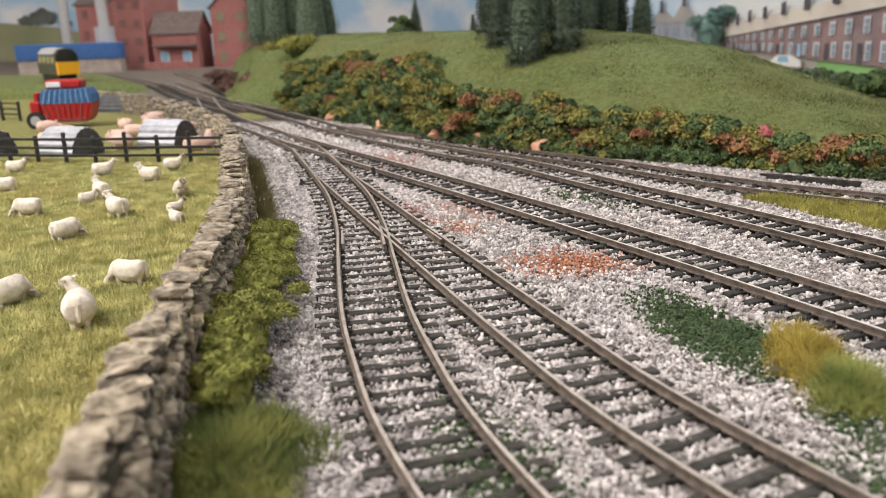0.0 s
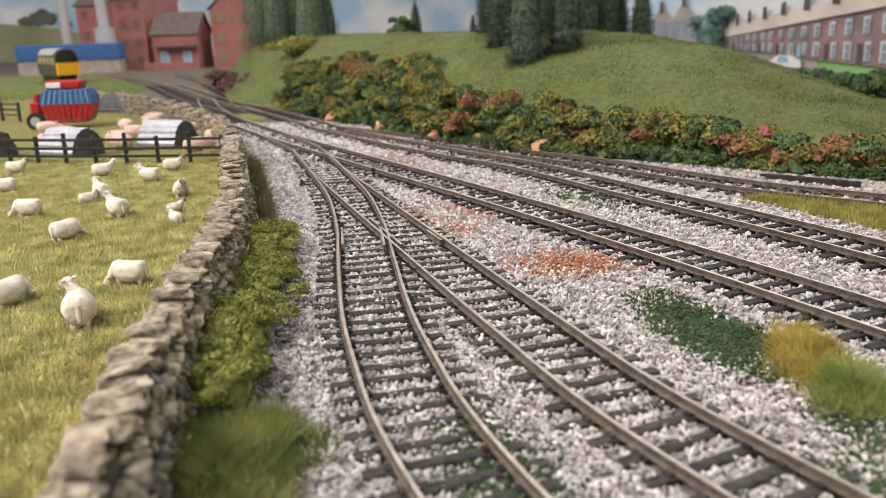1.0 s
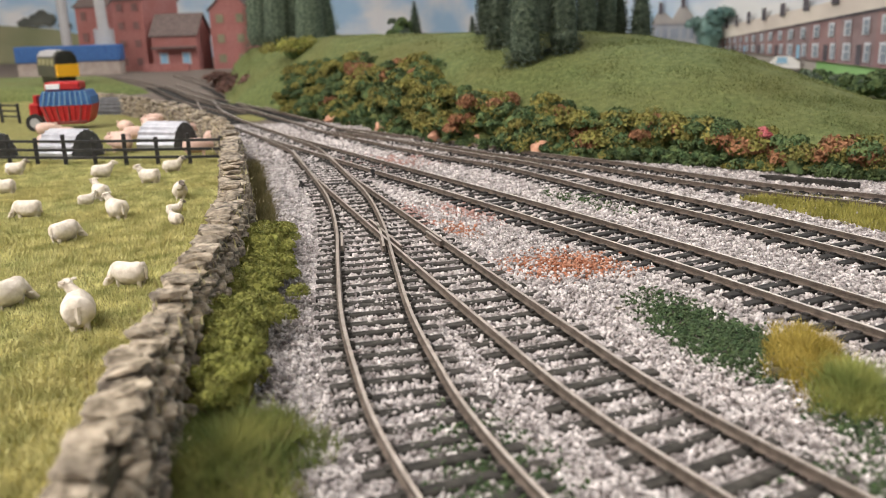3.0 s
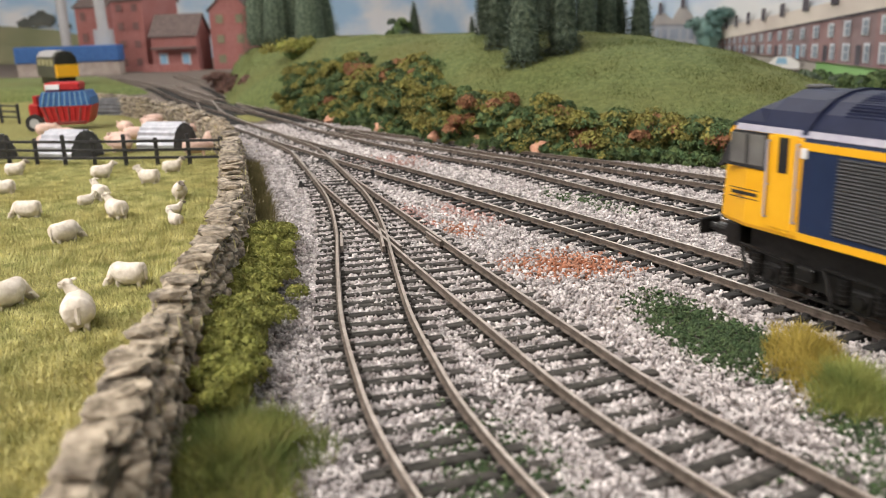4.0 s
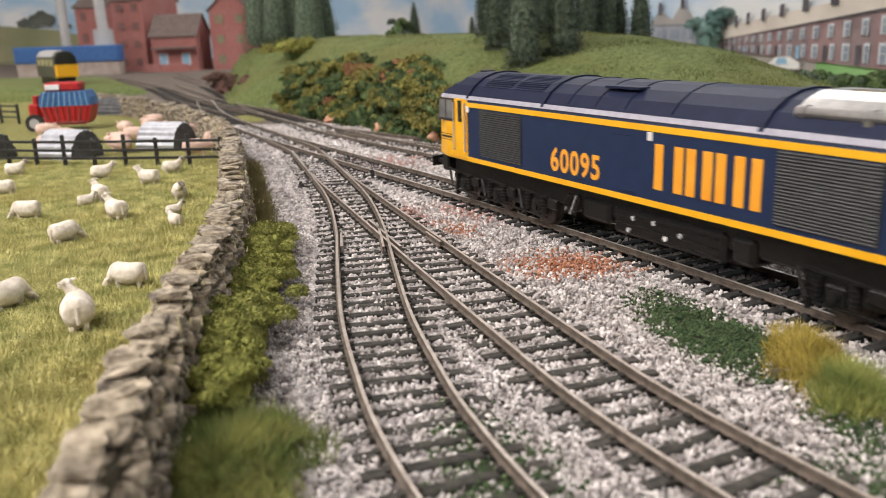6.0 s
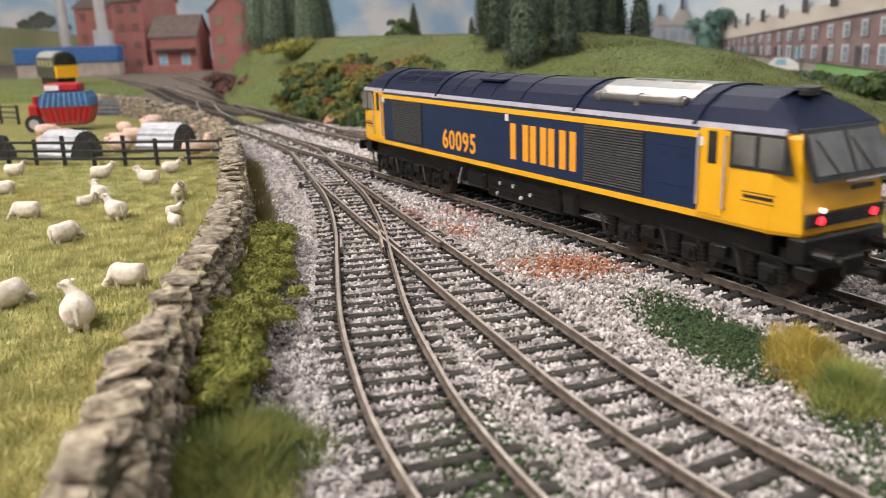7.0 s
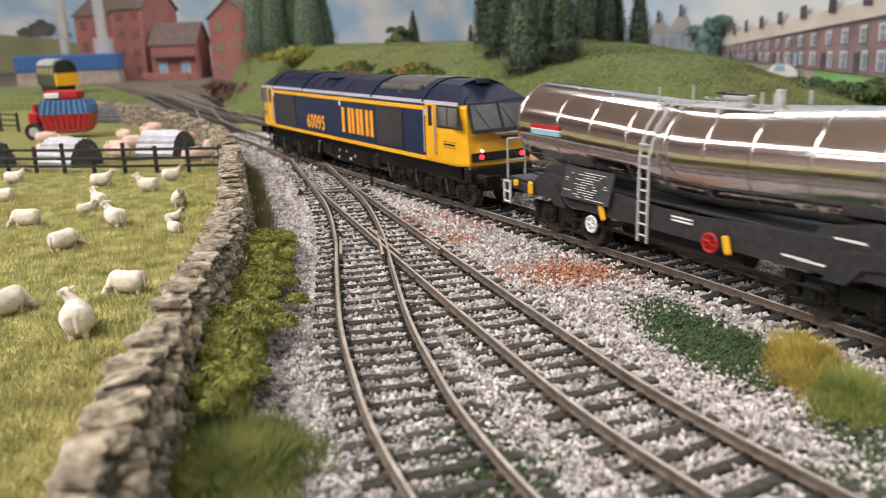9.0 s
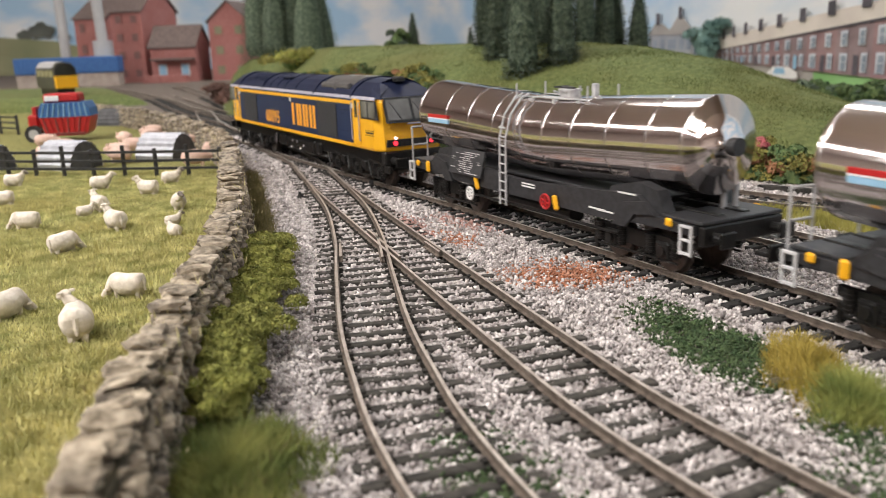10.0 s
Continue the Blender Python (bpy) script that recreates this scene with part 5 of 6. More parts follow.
    # left: pasture hill and tree line printed at the far end
    t = thing("pasture_print", "printed grey-green pasture hill on the backscene", "backscene print")
    printed("pasture", [(-0.80, -0.04), (-0.36, -0.04), (-0.40, 0.006), (-0.44, 0.016), (-0.50, 0.022), (-0.60, 0.03), (-0.80, 0.03)], M_PASTURE, t, 5, 3)
    for a, k, w in ((-0.455, 0.028, 0.016), (-0.475, 0.024, 0.01), (-0.52, 0.028, 0.012), (-0.43, 0.02, 0.008)):
        printed("tree", [(a + w * math.cos(q), k + w * 0.55 * math.sin(q) * (1 + 0.25 * math.sin(5 * q))) for q in np.linspace(0, 6.283, 18, endpoint=False)], M_HAZETREE, t, 9, 1)


M_TERRACE = mat("printed_brick", (0.22, 0.16, 0.17), (0.31, 0.23, 0.24), 0.8, 30)
M_TERRACE_2 = mat("printed_brick_red", (0.25, 0.155, 0.165), (0.34, 0.225, 0.23), 0.8, 30)
M_PANEBLUE = mat("printed_pane", (0.20, 0.24, 0.30), (0.32, 0.37, 0.44), 0.6, 30)
M_PAVEPRINT = mat("printed_pavement", (0.33, 0.31, 0.29), (0.42, 0.39, 0.36), 0.8, 30)
M_TERRDARK = mat("printed_dark", (0.07, 0.065, 0.08), (0.11, 0.10, 0.12), 0.8, 30)
M_TILE = mat("printed_roof", (0.60, 0.54, 0.50), (0.70, 0.64, 0.59), 0.8, 20)
M_PALEPANE = mat("printed_window", (0.5, 0.53, 0.6), (0.62, 0.65, 0.7), 0.6, 30)
M_HAZEWALL = mat("hazy_wall", (0.30, 0.33, 0.38), (0.4, 0.42, 0.46), 0.8, 20)
M_HAZEROOF = mat("hazy_roof", (0.34, 0.33, 0.32), (0.42, 0.4, 0.39), 0.8, 20)
M_HAZELEAF = mat("hazy_leaf", (0.10, 0.19, 0.18), (0.2, 0.3, 0.27), 0.8, 20, obj=0.3)
M_HAZETREE = mat("hazy_tree", (0.08, 0.09, 0.08), (0.13, 0.14, 0.12), 0.8, 20)
M_LAWN = mat("printed_lawn", (0.22, 0.44, 0.16), (0.30, 0.54, 0.22), 0.8, 10)
M_PASTURE = mat("printed_pasture", (0.19, 0.21, 0.11), (0.27, 0.28, 0.16), 0.8, 6, big=0.4, bigcol=(0.22, 0.2, 0.12), bigscale=3)
terrace()


def far_hedge():
    rng = np.random.default_rng(71)
    for a, y in ((0.425, 820), (0.445, 800), (0.465, 780), (0.487, 770), (0.51, 760), (0.535, 750), (0.56, 740)):
        bush(a * y, y, -4, 34, rng.uniform(20, 27), rng, [M_LEAF, M_FIR], "dark green distant hedge bush behind the embankment", "hedge_bush", 2.2, "far hedge")


far_hedge()


# ---- the train ----
def text_part(name, body, size, material, parent, m, sx=1.0):
    cu = bpy.data.curves.new(name, "FONT")
    cu.body, cu.size, cu.extrude, cu.offset = body, size * K, 0.05 * K, 0.022 * size * K
    ob = bpy.data.objects.new(name, cu)
    scene.collection.objects.link(ob)
    me = bpy.data.meshes.new_from_object(ob.evaluated_get(bpy.context.evaluated_depsgraph_get()))
    bpy.data.objects.remove(ob)
    me.transform(m @ Matrix.Diagonal((sx, 1, 1, 1)))
    me.materials.clear()
    return part_mesh(name, me, material, parent)


def side_pose(x, y, z, sgn=1):
    """Writing on the flank that faces +y, read from that side."""
    return pose(x * K, y * K, z * K, 90, 0, 180)


SEC = [(17.0, 18.0), (17.4, 19.0), (17.4, 41.2), (17.0, 42.6), (16.0, 44.2), (13.5, 47.2), (9.5, 49.9), (4.5, 51.5), (0, 51.9)]


def section(x, lo, hi, grow=0.0, inset=0.0, xs=None):
    """Part of the body cross-section between two heights, both sides, closed at the bottom."""
    zs = [z for _, z in SEC]
    ws = [w for w, _ in SEC]
    pts = [(np.interp(z, zs, ws), z) for z in sorted({lo, hi, *[z for z in zs if lo < z < hi]})]
    ring = [(w + grow - inset, z + (grow if z > 43 else 0)) for w, z in pts]
    return [(x if xs is None else xs(z), w, z) for w, z in ring] + [(x if xs is None else xs(z), -w, z) for w, z in reversed(ring)]


def bogie(parent, cx, axles, half, r, name="bogie"):
    t = []
    for e in (-1, 1):
        bm = bmesh.new()
        y = e * (half + 1.2)
        x0, x1 = cx + min(axles) - 9, cx + max(axles) + 9
        loft(bm, [[(x0, y + d, 11), (x0, y + d, 8.6), (x0 + 6, y + d, 7.4), (cx + min(axles) + 4, y + d, 6.0), (cx + max(axles) - 4, y + d, 6.0), (x1 - 6, y + d, 7.4), (x1, y + d, 8.6), (x1, y + d, 11)] for d in (-0.7, 0.7)])
        for a in axles:
            box(bm, (cx + a, y + e * 0.6, 6.8), (5.6, 2.2, 5.2), 0.5)
            rod(bm, (cx + a, y + e * 1.4, 6.8), (cx + a, y + e * 2.4, 6.8), 1.6, 12)
            for d in (-5, 5):
                rod(bm, (cx + a + d, y + e * 0.9, 5.2), (cx + a + d, y + e * 0.9, 11), 1.25, 10)
                for zz in np.arange(5.8, 11, 1.2):
                    rod(bm, (cx + a + d, y + e * 0.9, zz), (cx + a + d, y + e * 0.9, zz + 0.4), 1.6, 10)
        rod(bm, (x0 + 3, y + e * 1.2, 4.0), (x1 - 3, y + e * 1.2, 4.0), 0.4, 6)
        for a in axles:
            box(bm, (cx + a + 8, y, 4.4), (1.4, 1.6, 5.5), 0.2)
        part("bogie_frame", bm, M_UNDER, parent)
    wheels = []
    for a in axles:
        bm = bmesh.new()
        for e in (-1, 1):
            rod(bm, (0, e * 7.4, 0), (0, e * 9.6, 0), r, 28)
            rod(bm, (0, e * 7.0, 0), (0, e * 7.5, 0), r + 0.9, 28)
            for q in range(6):
                an = q * math.pi / 3
                box(bm, (math.cos(an) * r * 0.5, e * 9.7, math.sin(an) * r * 0.5), (r * 0.2, 0.3, r * 0.2), 0.05)
        rod(bm, (0, -10.5, 0), (0, 10.5, 0), 1.1, 8)
        w = part("wheelset", bm, M_WHEEL, parent, "dark steel wheelset")
        w.matrix_basis = pose((cx + a) * K, 0, r * K)
        wheels.append((w, cx + a, r))
    return wheels


def end_x(z, e):
    """Face of a cab end by height: upright nose, raked windscreen."""
    return e * np.interp(z, [18, 20, 30.5, 32, 43, 44.5, 52], [128.3, 129.3, 131.3, 131.3, 126.3, 124.8, 112]) + (3.5 if e < 0 else 4.8)


def diesel():
    t = thing("diesel_locomotive", "navy blue and yellow diesel locomotive with orange lettering", "locomotive")
    # flanks
    bm = bmesh.new()
    loft(bm, [section(x, 18, 42.6) for x in (-94, 105)])
    part("body", bm, M_NAVY, t)
    for e in (-1, 1):
        inner = -94.0 if e < 0 else 105.0
        xo = 4.8 if e > 0 else 0.0
        bm = bmesh.new()
        loft(bm, [section(inner, 18, 42.6), section(e * 118 + xo, 18, 42.6), section(0, 18, 42.6, 0, 2.6, lambda z: end_x(z, e))])
        c = part("cab", bm, M_YELLOW, t, "yellow cab end")
        # windscreen with black surround
        bm = bmesh.new()
        q = [(y, z) for y, z in ((-14.3, 31.6), (14.3, 31.6), (13.7, 43.4), (-13.7, 43.4))]
        loft(bm, [[(end_x(z, e) + e * d, y, z) for y, z in q] for d in (-1, 0.35)])
        part("windscreen_surround", bm, M_BLACK, c)
        for s in (-1, 1):
            bm = bmesh.new()
            q = [(y * s, z) for y, z in ((0.8, 33.0), (13.5, 33.0), (12.8, 42.4), (0.8, 42.4))]
            loft(bm, [[(end_x(z, e) + e * d, y, z) for y, z in q] for d in (-0.5, 0.55)])
            part("windscreen", bm, M_SCREEN, c, "opaque windscreen pane, grey for interior and reflection")
            # side window, door, handrails
            w0, w1 = (-104.8, -122.6) if e < 0 else (116.0, 129.6)
            bm = bmesh.new()
            loft(bm, [[(w0, s * 17.0, 33.0), (w1 + e * 1.2, s * 16.9, 33.0), (w1 - e * 1.5, s * 16.9, 42.0), (w0, s * 17.0, 42.0)], [(w0, s * 17.75, 33.0), (w1 + e * 1.2, s * 17.45, 33.0), (w1 - e * 1.5, s * 17.45, 42.0), (w0, s * 17.75, 42.0)]])
            f = part("side_window", bm, M_BLACK, c, "black window surround")
            for a, b in ((0.06, 0.44), (0.52, 0.92)):
                bm = bmesh.new()
                xa, xb = w0 + (w1 - w0) * a, w0 + (w1 - w0) * b
                box(bm, ((xa + xb) / 2, s * 17.6, 37.6), (abs(xb - xa), 0.5, 7.6), 0.15)
                part("pane", bm, M_SCREEN, f)
            dx = -99.0 if e < 0 else 110.6
            bm = bmesh.new()
            box(bm, (dx, s * 17.5, 31.0), (7.8, 0.4, 22.6), 0.1)
            d = part("door", bm, M_YELLOW, c, "yellow cab door")
            bm = bmesh.new()
            box(bm, (dx, s * 17.72, 37.4), (3.0, 0.4, 8.4), 0.1)
            part("door_window", bm, M_TINT, d)
            for hx in (-4.6, 4.6):
                bm = bmesh.new()
                rod(bm, (dx + hx, s * 18.3, 22), (dx + hx, s * 18.3, 40.5), 0.3, 6)
                for zz in (22, 30, 40.5):
                    rod(bm, (dx + hx, s * 17.3, zz), (dx + hx, s * 18.3, zz), 0.22, 6)
                part("handrail", bm, M_GREYLINE, c, "pale grey handrail")
        # nose: lamp recess, lights, bars for writing
        bm = bmesh.new()
        loft(bm, [[(end_x(z, e) + e * d, y, z) for y, z in ((-14.0, 20.2), (14.0, 20.2), (14.0, 23.6), (-14.0, 23.6))] for d in (-1, 0.2)])
        part("lamp_strip", bm, M_BLACK, c, "black lamp recess")
        for s in (-1, 1):
            bm = bmesh.new()
            rod(bm, (end_x(21.9, e) - e * 0.4, s * 9.8, 21.9), (end_x(21.9, e) + e * 0.7, s * 9.8, 21.9), 1.05, 14)
            part("tail_light", bm, M_REDLIGHT if e < 0 else M_TINT, c, "red lit tail light" if e < 0 else "unlit tail light")
        bm = bmesh.new()
        rod(bm, (end_x(23.9, e) - e * 0.4, 9.6, 24.4), (end_x(24, e) + e * 0.6, 9.6, 24.4), 0.6, 14)
        part("marker_light", bm, M_WHITELIGHT if e < 0 else M_TINT, c)
        bm = bmesh.new()
        box(bm, (end_x(29, e) + e * 0.1, -3, 29.2), (0.8, 8.0, 1.1), 0.1)
        part("nameplate", bm, M_BLACK, c, "small black plate")
        bm = bmesh.new()
        rod(bm, (end_x(31, e) + e * 0.7, -13, 31.2), (end_x(31, e) + e * 0.7, 4, 31.0), 0.3, 6)
        part("nose_handrail", bm, M_GREYLINE, c)
        for zz, ln, hh in ((27.5, 10.0, 0.22), (26.4, 9.0, 0.85), (25.2, 10.0, 0.22)):
            bm = bmesh.new()
            box(bm, (e * 115.0 + (1.0 if e < 0 else 8.0), 17.42, zz), (ln, 0.12, hh))
            part("lettering_bar", bm, M_BLACK, c)
        # wipers
        for s in (-0.45, 0.5):
            bm = bmesh.new()
            rod(bm, (end_x(33, e) + e * 0.9, s * 13, 33), (end_x(41, e) + e * 0.9, s * 13 + 4.5, 41), 0.18, 5)
            part("wiper", bm, M_BLACK, c)
        # buffer beam, buffers, pipes, coupling
        bm = bmesh.new()
        box(bm, (e * 124 + xo, 0, 14.6), (5, 31, 6.6), 0.6)
        box(bm, (e * 121 + xo, 0, 11.0), (8, 22, 5), 0.8)
        b = part("buffer_beam", bm, M_UNDER, t)
        for s in (-1, 1):
            bm = bmesh.new()
            rod(bm, (e * 126 + xo, s * 11.5, 13.8), (e * 133 + xo, s * 11.5, 13.8), 1.7, 14)
            rod(bm, (e * 133 + xo, s * 11.5, 13.8), (e * 136.5 + xo, s * 11.5, 13.8), 1.1, 12)
            box(bm, (e * 137 + xo, s * 11.5, 13.8), (1.0, 7.2, 4.6), 0.4)
            part("buffer", bm, M_UNDER, b)
        bm = bmesh.new()
        box(bm, (e * 134, 0, 9), (14, 4, 1.2), 0.2)
        box(bm, (e * 140, 0, 10), (1.5, 9, 1.2), 0.2)
        part("coupling", bm, M_UNDER, b, "black hook coupling")
    # roof
    bm = bmesh.new()
    loft(bm, [section(0, 42.7, 51.9, 0.0, 1.6, lambda z: end_x(z, -1) + 0.2)] + [section(x, 42.7, 51.9, 0.05) for x in (-112, -60, 0, 60, 119)] + [section(0, 42.7, 51.9, 0, 1.6, lambda z: end_x(z, 1) - 0.2)])
    roof = part("roof", bm, M_ROOF, t)
    for x in (-92, -40, 53, 105):
        bm = bmesh.new()
        loft(bm, [section(x + d, 42.7, 51.9, 0.55) for d in (-0.8, 0.8)])
        part("roof_rib", bm, M_ROOF, roof)
    for x in (12, 26, 40, -8):
        bm = bmesh.new()
        loft(bm, [section(x + d, 44.2, 51.9, 0.25) for d in (-0.3, 0.3)])
        part("roof_seam", bm, M_ROOF, roof)
    for i in range(11):
        for x0, x1 in ((58, 76), (79, 98)):
            a = 0.25 + i * 0.10
            bm = bmesh.new()
            y, z = np.interp(a, [0, 0.5, 1.0, 1.5], [15.2, 11.5, 6.5, 0.5]), np.interp(a, [0, 0.5, 1.0, 1.5], [45.4, 48.9, 51.0, 52.0])
            box(bm, ((x0 + x1) / 2, y, z), (x1 - x0, 0.7, 0.6), 0.1)
            part("roof_slat", bm, M_ROOF, roof)
    bm = bmesh.new()
    loft(bm, [[(x, y, z) for y, z in ((12.2, 48.2), (11.8, 48.9), (9, 50.6), (4.5, 52.2), (-4.5, 52.2), (-9, 50.6), (-11.8, 48.9), (-12.2, 48.2))] for x in (-46, -86)])
    ex = part("exhaust_cover", bm, M_SILVER, roof, "silver exhaust silencer panel")
    bm = bmesh.new()
    rod(bm, (-47, 13.2, 47.6), (-85, 13.2, 47.6), 1.5, 16)
    for x in (-49, -66, -83):
        rod(bm, (x - 0.8, 13.2, 47.6), (x + 0.8, 13.2, 47.6), 1.8, 16)
    box(bm, (-66, 13.6, 46.6), (2.2, 2.6, 2.2), 0.4)
    part("pipe", bm, M_SILVER, ex, "bright silver exhaust pipe")
    for x in (-58, -74):
        bm = bmesh.new()
        box(bm, (x, 3.5, 52.35), (9, 1.6, 0.5), 0.15)
        part("exhaust_slot", bm, M_CHROMEBAND, ex)
    bm = bmesh.new()
    box(bm, (18, 9.5, 50.2), (16, 5, 0.8), 0.1)
    part("hatch", bm, M_ROOF, roof)
    for hx in (-113, 118):
        bm = bmesh.new()
        box(bm, (hx, 0, 50.9), (3.2, 5.5, 1.6), 0.3)
        for y in (-1.8, 0, 1.8):
            rod(bm, (hx - 2.0, y, 52.0), (hx + 2.2, y, 52.0), 0.4, 8, 0.7)
        part("horn", bm, M_BLACK, roof, "black roof horns")
    # lines along the flanks
    for s in (-1, 1):
        for z0, z1, m, g, n in ((18.2, 20.0, M_YELLOW, 0.14, "yellow_stripe"), (39.4, 41.2, M_YELLOW, 0.14, "yellow_stripe")):
            bm = bmesh.new()
            box(bm, (5.5, s * (17.4 + g / 2), (z0 + z1) / 2), (199.5, g + 0.1, z1 - z0))
            part(n, bm, m, t, "yellow stripe")
        bm = bmesh.new()
        loft(bm, [[(x, s * 17.1, 42.2), (x, s * 17.55, 42.2), (x, s * 16.9, 43.6), (x, s * 16.4, 43.6)] for x in (-121, 127)])
        part("cantrail", bm, M_GREYLINE, t, "pale grey cantrail line")
        # grilles with real slats
        for x0, x1, z0, z1, n in ((65.5, 95.0, 21.3, 38.8, 22), (-73.3, -45.7, 21.2, 39.0, 22)):
            bm = bmesh.new()
            box(bm, ((x0 + x1) / 2, s * 17.45, (z0 + z1) / 2), (x1 - x0, 0.3, z1 - z0))
            g = part("grille", bm, M_BLACK, t, "black louvred grille")
            for i in range(n):
                bm = bmesh.new()
                box(bm, ((x0 + x1) / 2, s * 17.75, z0 + (i + 0.5) * (z1 - z0) / n), (x1 - x0 - 0.6, 0.45, (z1 - z0) / n * 0.42), 0, Euler((s * 0.5, 0, 0)).to_matrix())
                part("slat", bm, M_GRILLE, g)
        for x, z in ((-1.5, 38.0), (-94.8, 38.6), (104.6, 38.6)):
            bm = bmesh.new()
            box(bm, (x, s * 17.55, z), (1.9, 0.5, 2.4), 0.1)
            part("roof_tag", bm, M_WHITE, t, "small white label")
        for x, z, w in ((11, 37.4, 8), (8, 21.2, 7), (8, 20.7, 7), (-84, 36.2, 12), (-81, 34.2, 2.4), (-88.5, 34.2, 2.4), (-81, 33.5, 2.4), (-88.5, 33.5, 2.4), (-84, 25.5, 12), (31, 21.3, 6)):
            bm = bmesh.new()
            box(bm, (x, s * 17.44, z), (w, 0.12, 0.25))
            part("panel_line", bm, M_ROOF, t)
    # number, and the operator mark as plain upright bars, on the flank
    for i, digit in enumerate("60095"):
        text_part("number", digit, 10.6, M_ORANGE, t, side_pose(47.6 - i * 5.5, 17.45, 22.4), 0.92)
    lx = -3.6
    for w, kind in ((12.4, 0), (10.6, 1), (10.8, 2), (6.4, 3)):
        bm = bmesh.new()
        x0, x1, z0, z1, b = lx, lx - w + 1.1, 23.4, 36.2, 3.5
        if kind == 3:
            box(bm, (x0 - 2.6, 17.5, 29.8), (3.4, 0.22, 12.8), 0.1)
        else:
            for x in (x0 - b / 2, x1 + b / 2):
                box(bm, (x, 17.5, (z0 + z1) / 2), (b, 0.22, z1 - z0), 0.1)
        part("operator_mark", bm, M_ORANGE, t, "orange bar of the operator mark")
        lx -= w
    # tanks and gear between the bogies
    bm = bmesh.new()
    box(bm, (5, 0, 14), (240, 26, 8), 0.8)
    part("underframe", bm, M_UNDER, t)
    for x0, x1, z0 in ((-28, 18, 6.4), (20, 34, 8), (-38, -30, 7.6), (36, 44, 9)):
        bm = bmesh.new()
        box(bm, ((x0 + x1) / 2, 0, (z0 + 15) / 2), (x1 - x0, 29, 15 - z0), 1.2)
        part("fuel_tank", bm, M_UNDER, t)
    for x, z in ((-6, 9), (8, 12.5), (-12, 11), (10, 8.5), (-1, 12.6)):
        bm = bmesh.new()
        rod(bm, (x, 14.4, z), (x, 15.1, z), 0.75, 12)
        part("filler_cap", bm, M_WHITE if x == -6 else M_LTGREY, t, "small pale filler cap")
    for i in range(4):
        bm = bmesh.new()
        rod(bm, (38 + i * 2.4, 14.5, 8), (34 + i * 2.0, 15.2, 15), 0.35, 6)
        part("pipe", bm, M_LTGREY if i == 1 else M_UNDER, t)
    for cx in (-88.5, 88.5):
        for a in (-27, 0, 27):
            bm = bmesh.new()
            box(bm, (cx + a - 11.5, 14.6, 9.6), (5.5, 1.8, 3.4), 0.4)
            rod(bm, (cx + a - 9, 15.2, 11.6), (cx + a + 10, 15.2, 12.6), 0.45, 6)
            rod(bm, (cx + a + 7, 15.4, 5.2), (cx + a + 10, 15.0, 12.0), 0.5, 6)
            part("brake_gear", bm, M_UNDER, t)
    bm = bmesh.new()
    for z in (8.2, 10.4, 12.8):
        rod(bm, (-26, 14.8, z), (16, 14.8, z), 0.3, 6)
    part("tank_rib", bm, M_UNDER, t)
    wh = bogie(t, -88.5, (-27, 0, 27), 11.5, 6.6) + bogie(t, 88.5, (-27, 0, 27), 11.5, 6.6)
    return t, wh


# Opaque; the grey paints in the pale cab interior and the glass reflection.
M_SCREEN = mat("windscreen_glass", (0.07, 0.068, 0.066), (0.17, 0.165, 0.16), 0.06, 55)
M_GRILLE = mat("grille_slat", (0.03, 0.032, 0.035), (0.05, 0.052, 0.056), 0.5, 300)
LOCO, LOCO_WHEELS = diesel()


def tank_axis(x):
    """Height of the cranked barrel's axis: low in the middle, rising to both ends."""
    return 34.2 + 3.3 * max(0.0, (abs(x) - 5) / 75.0)


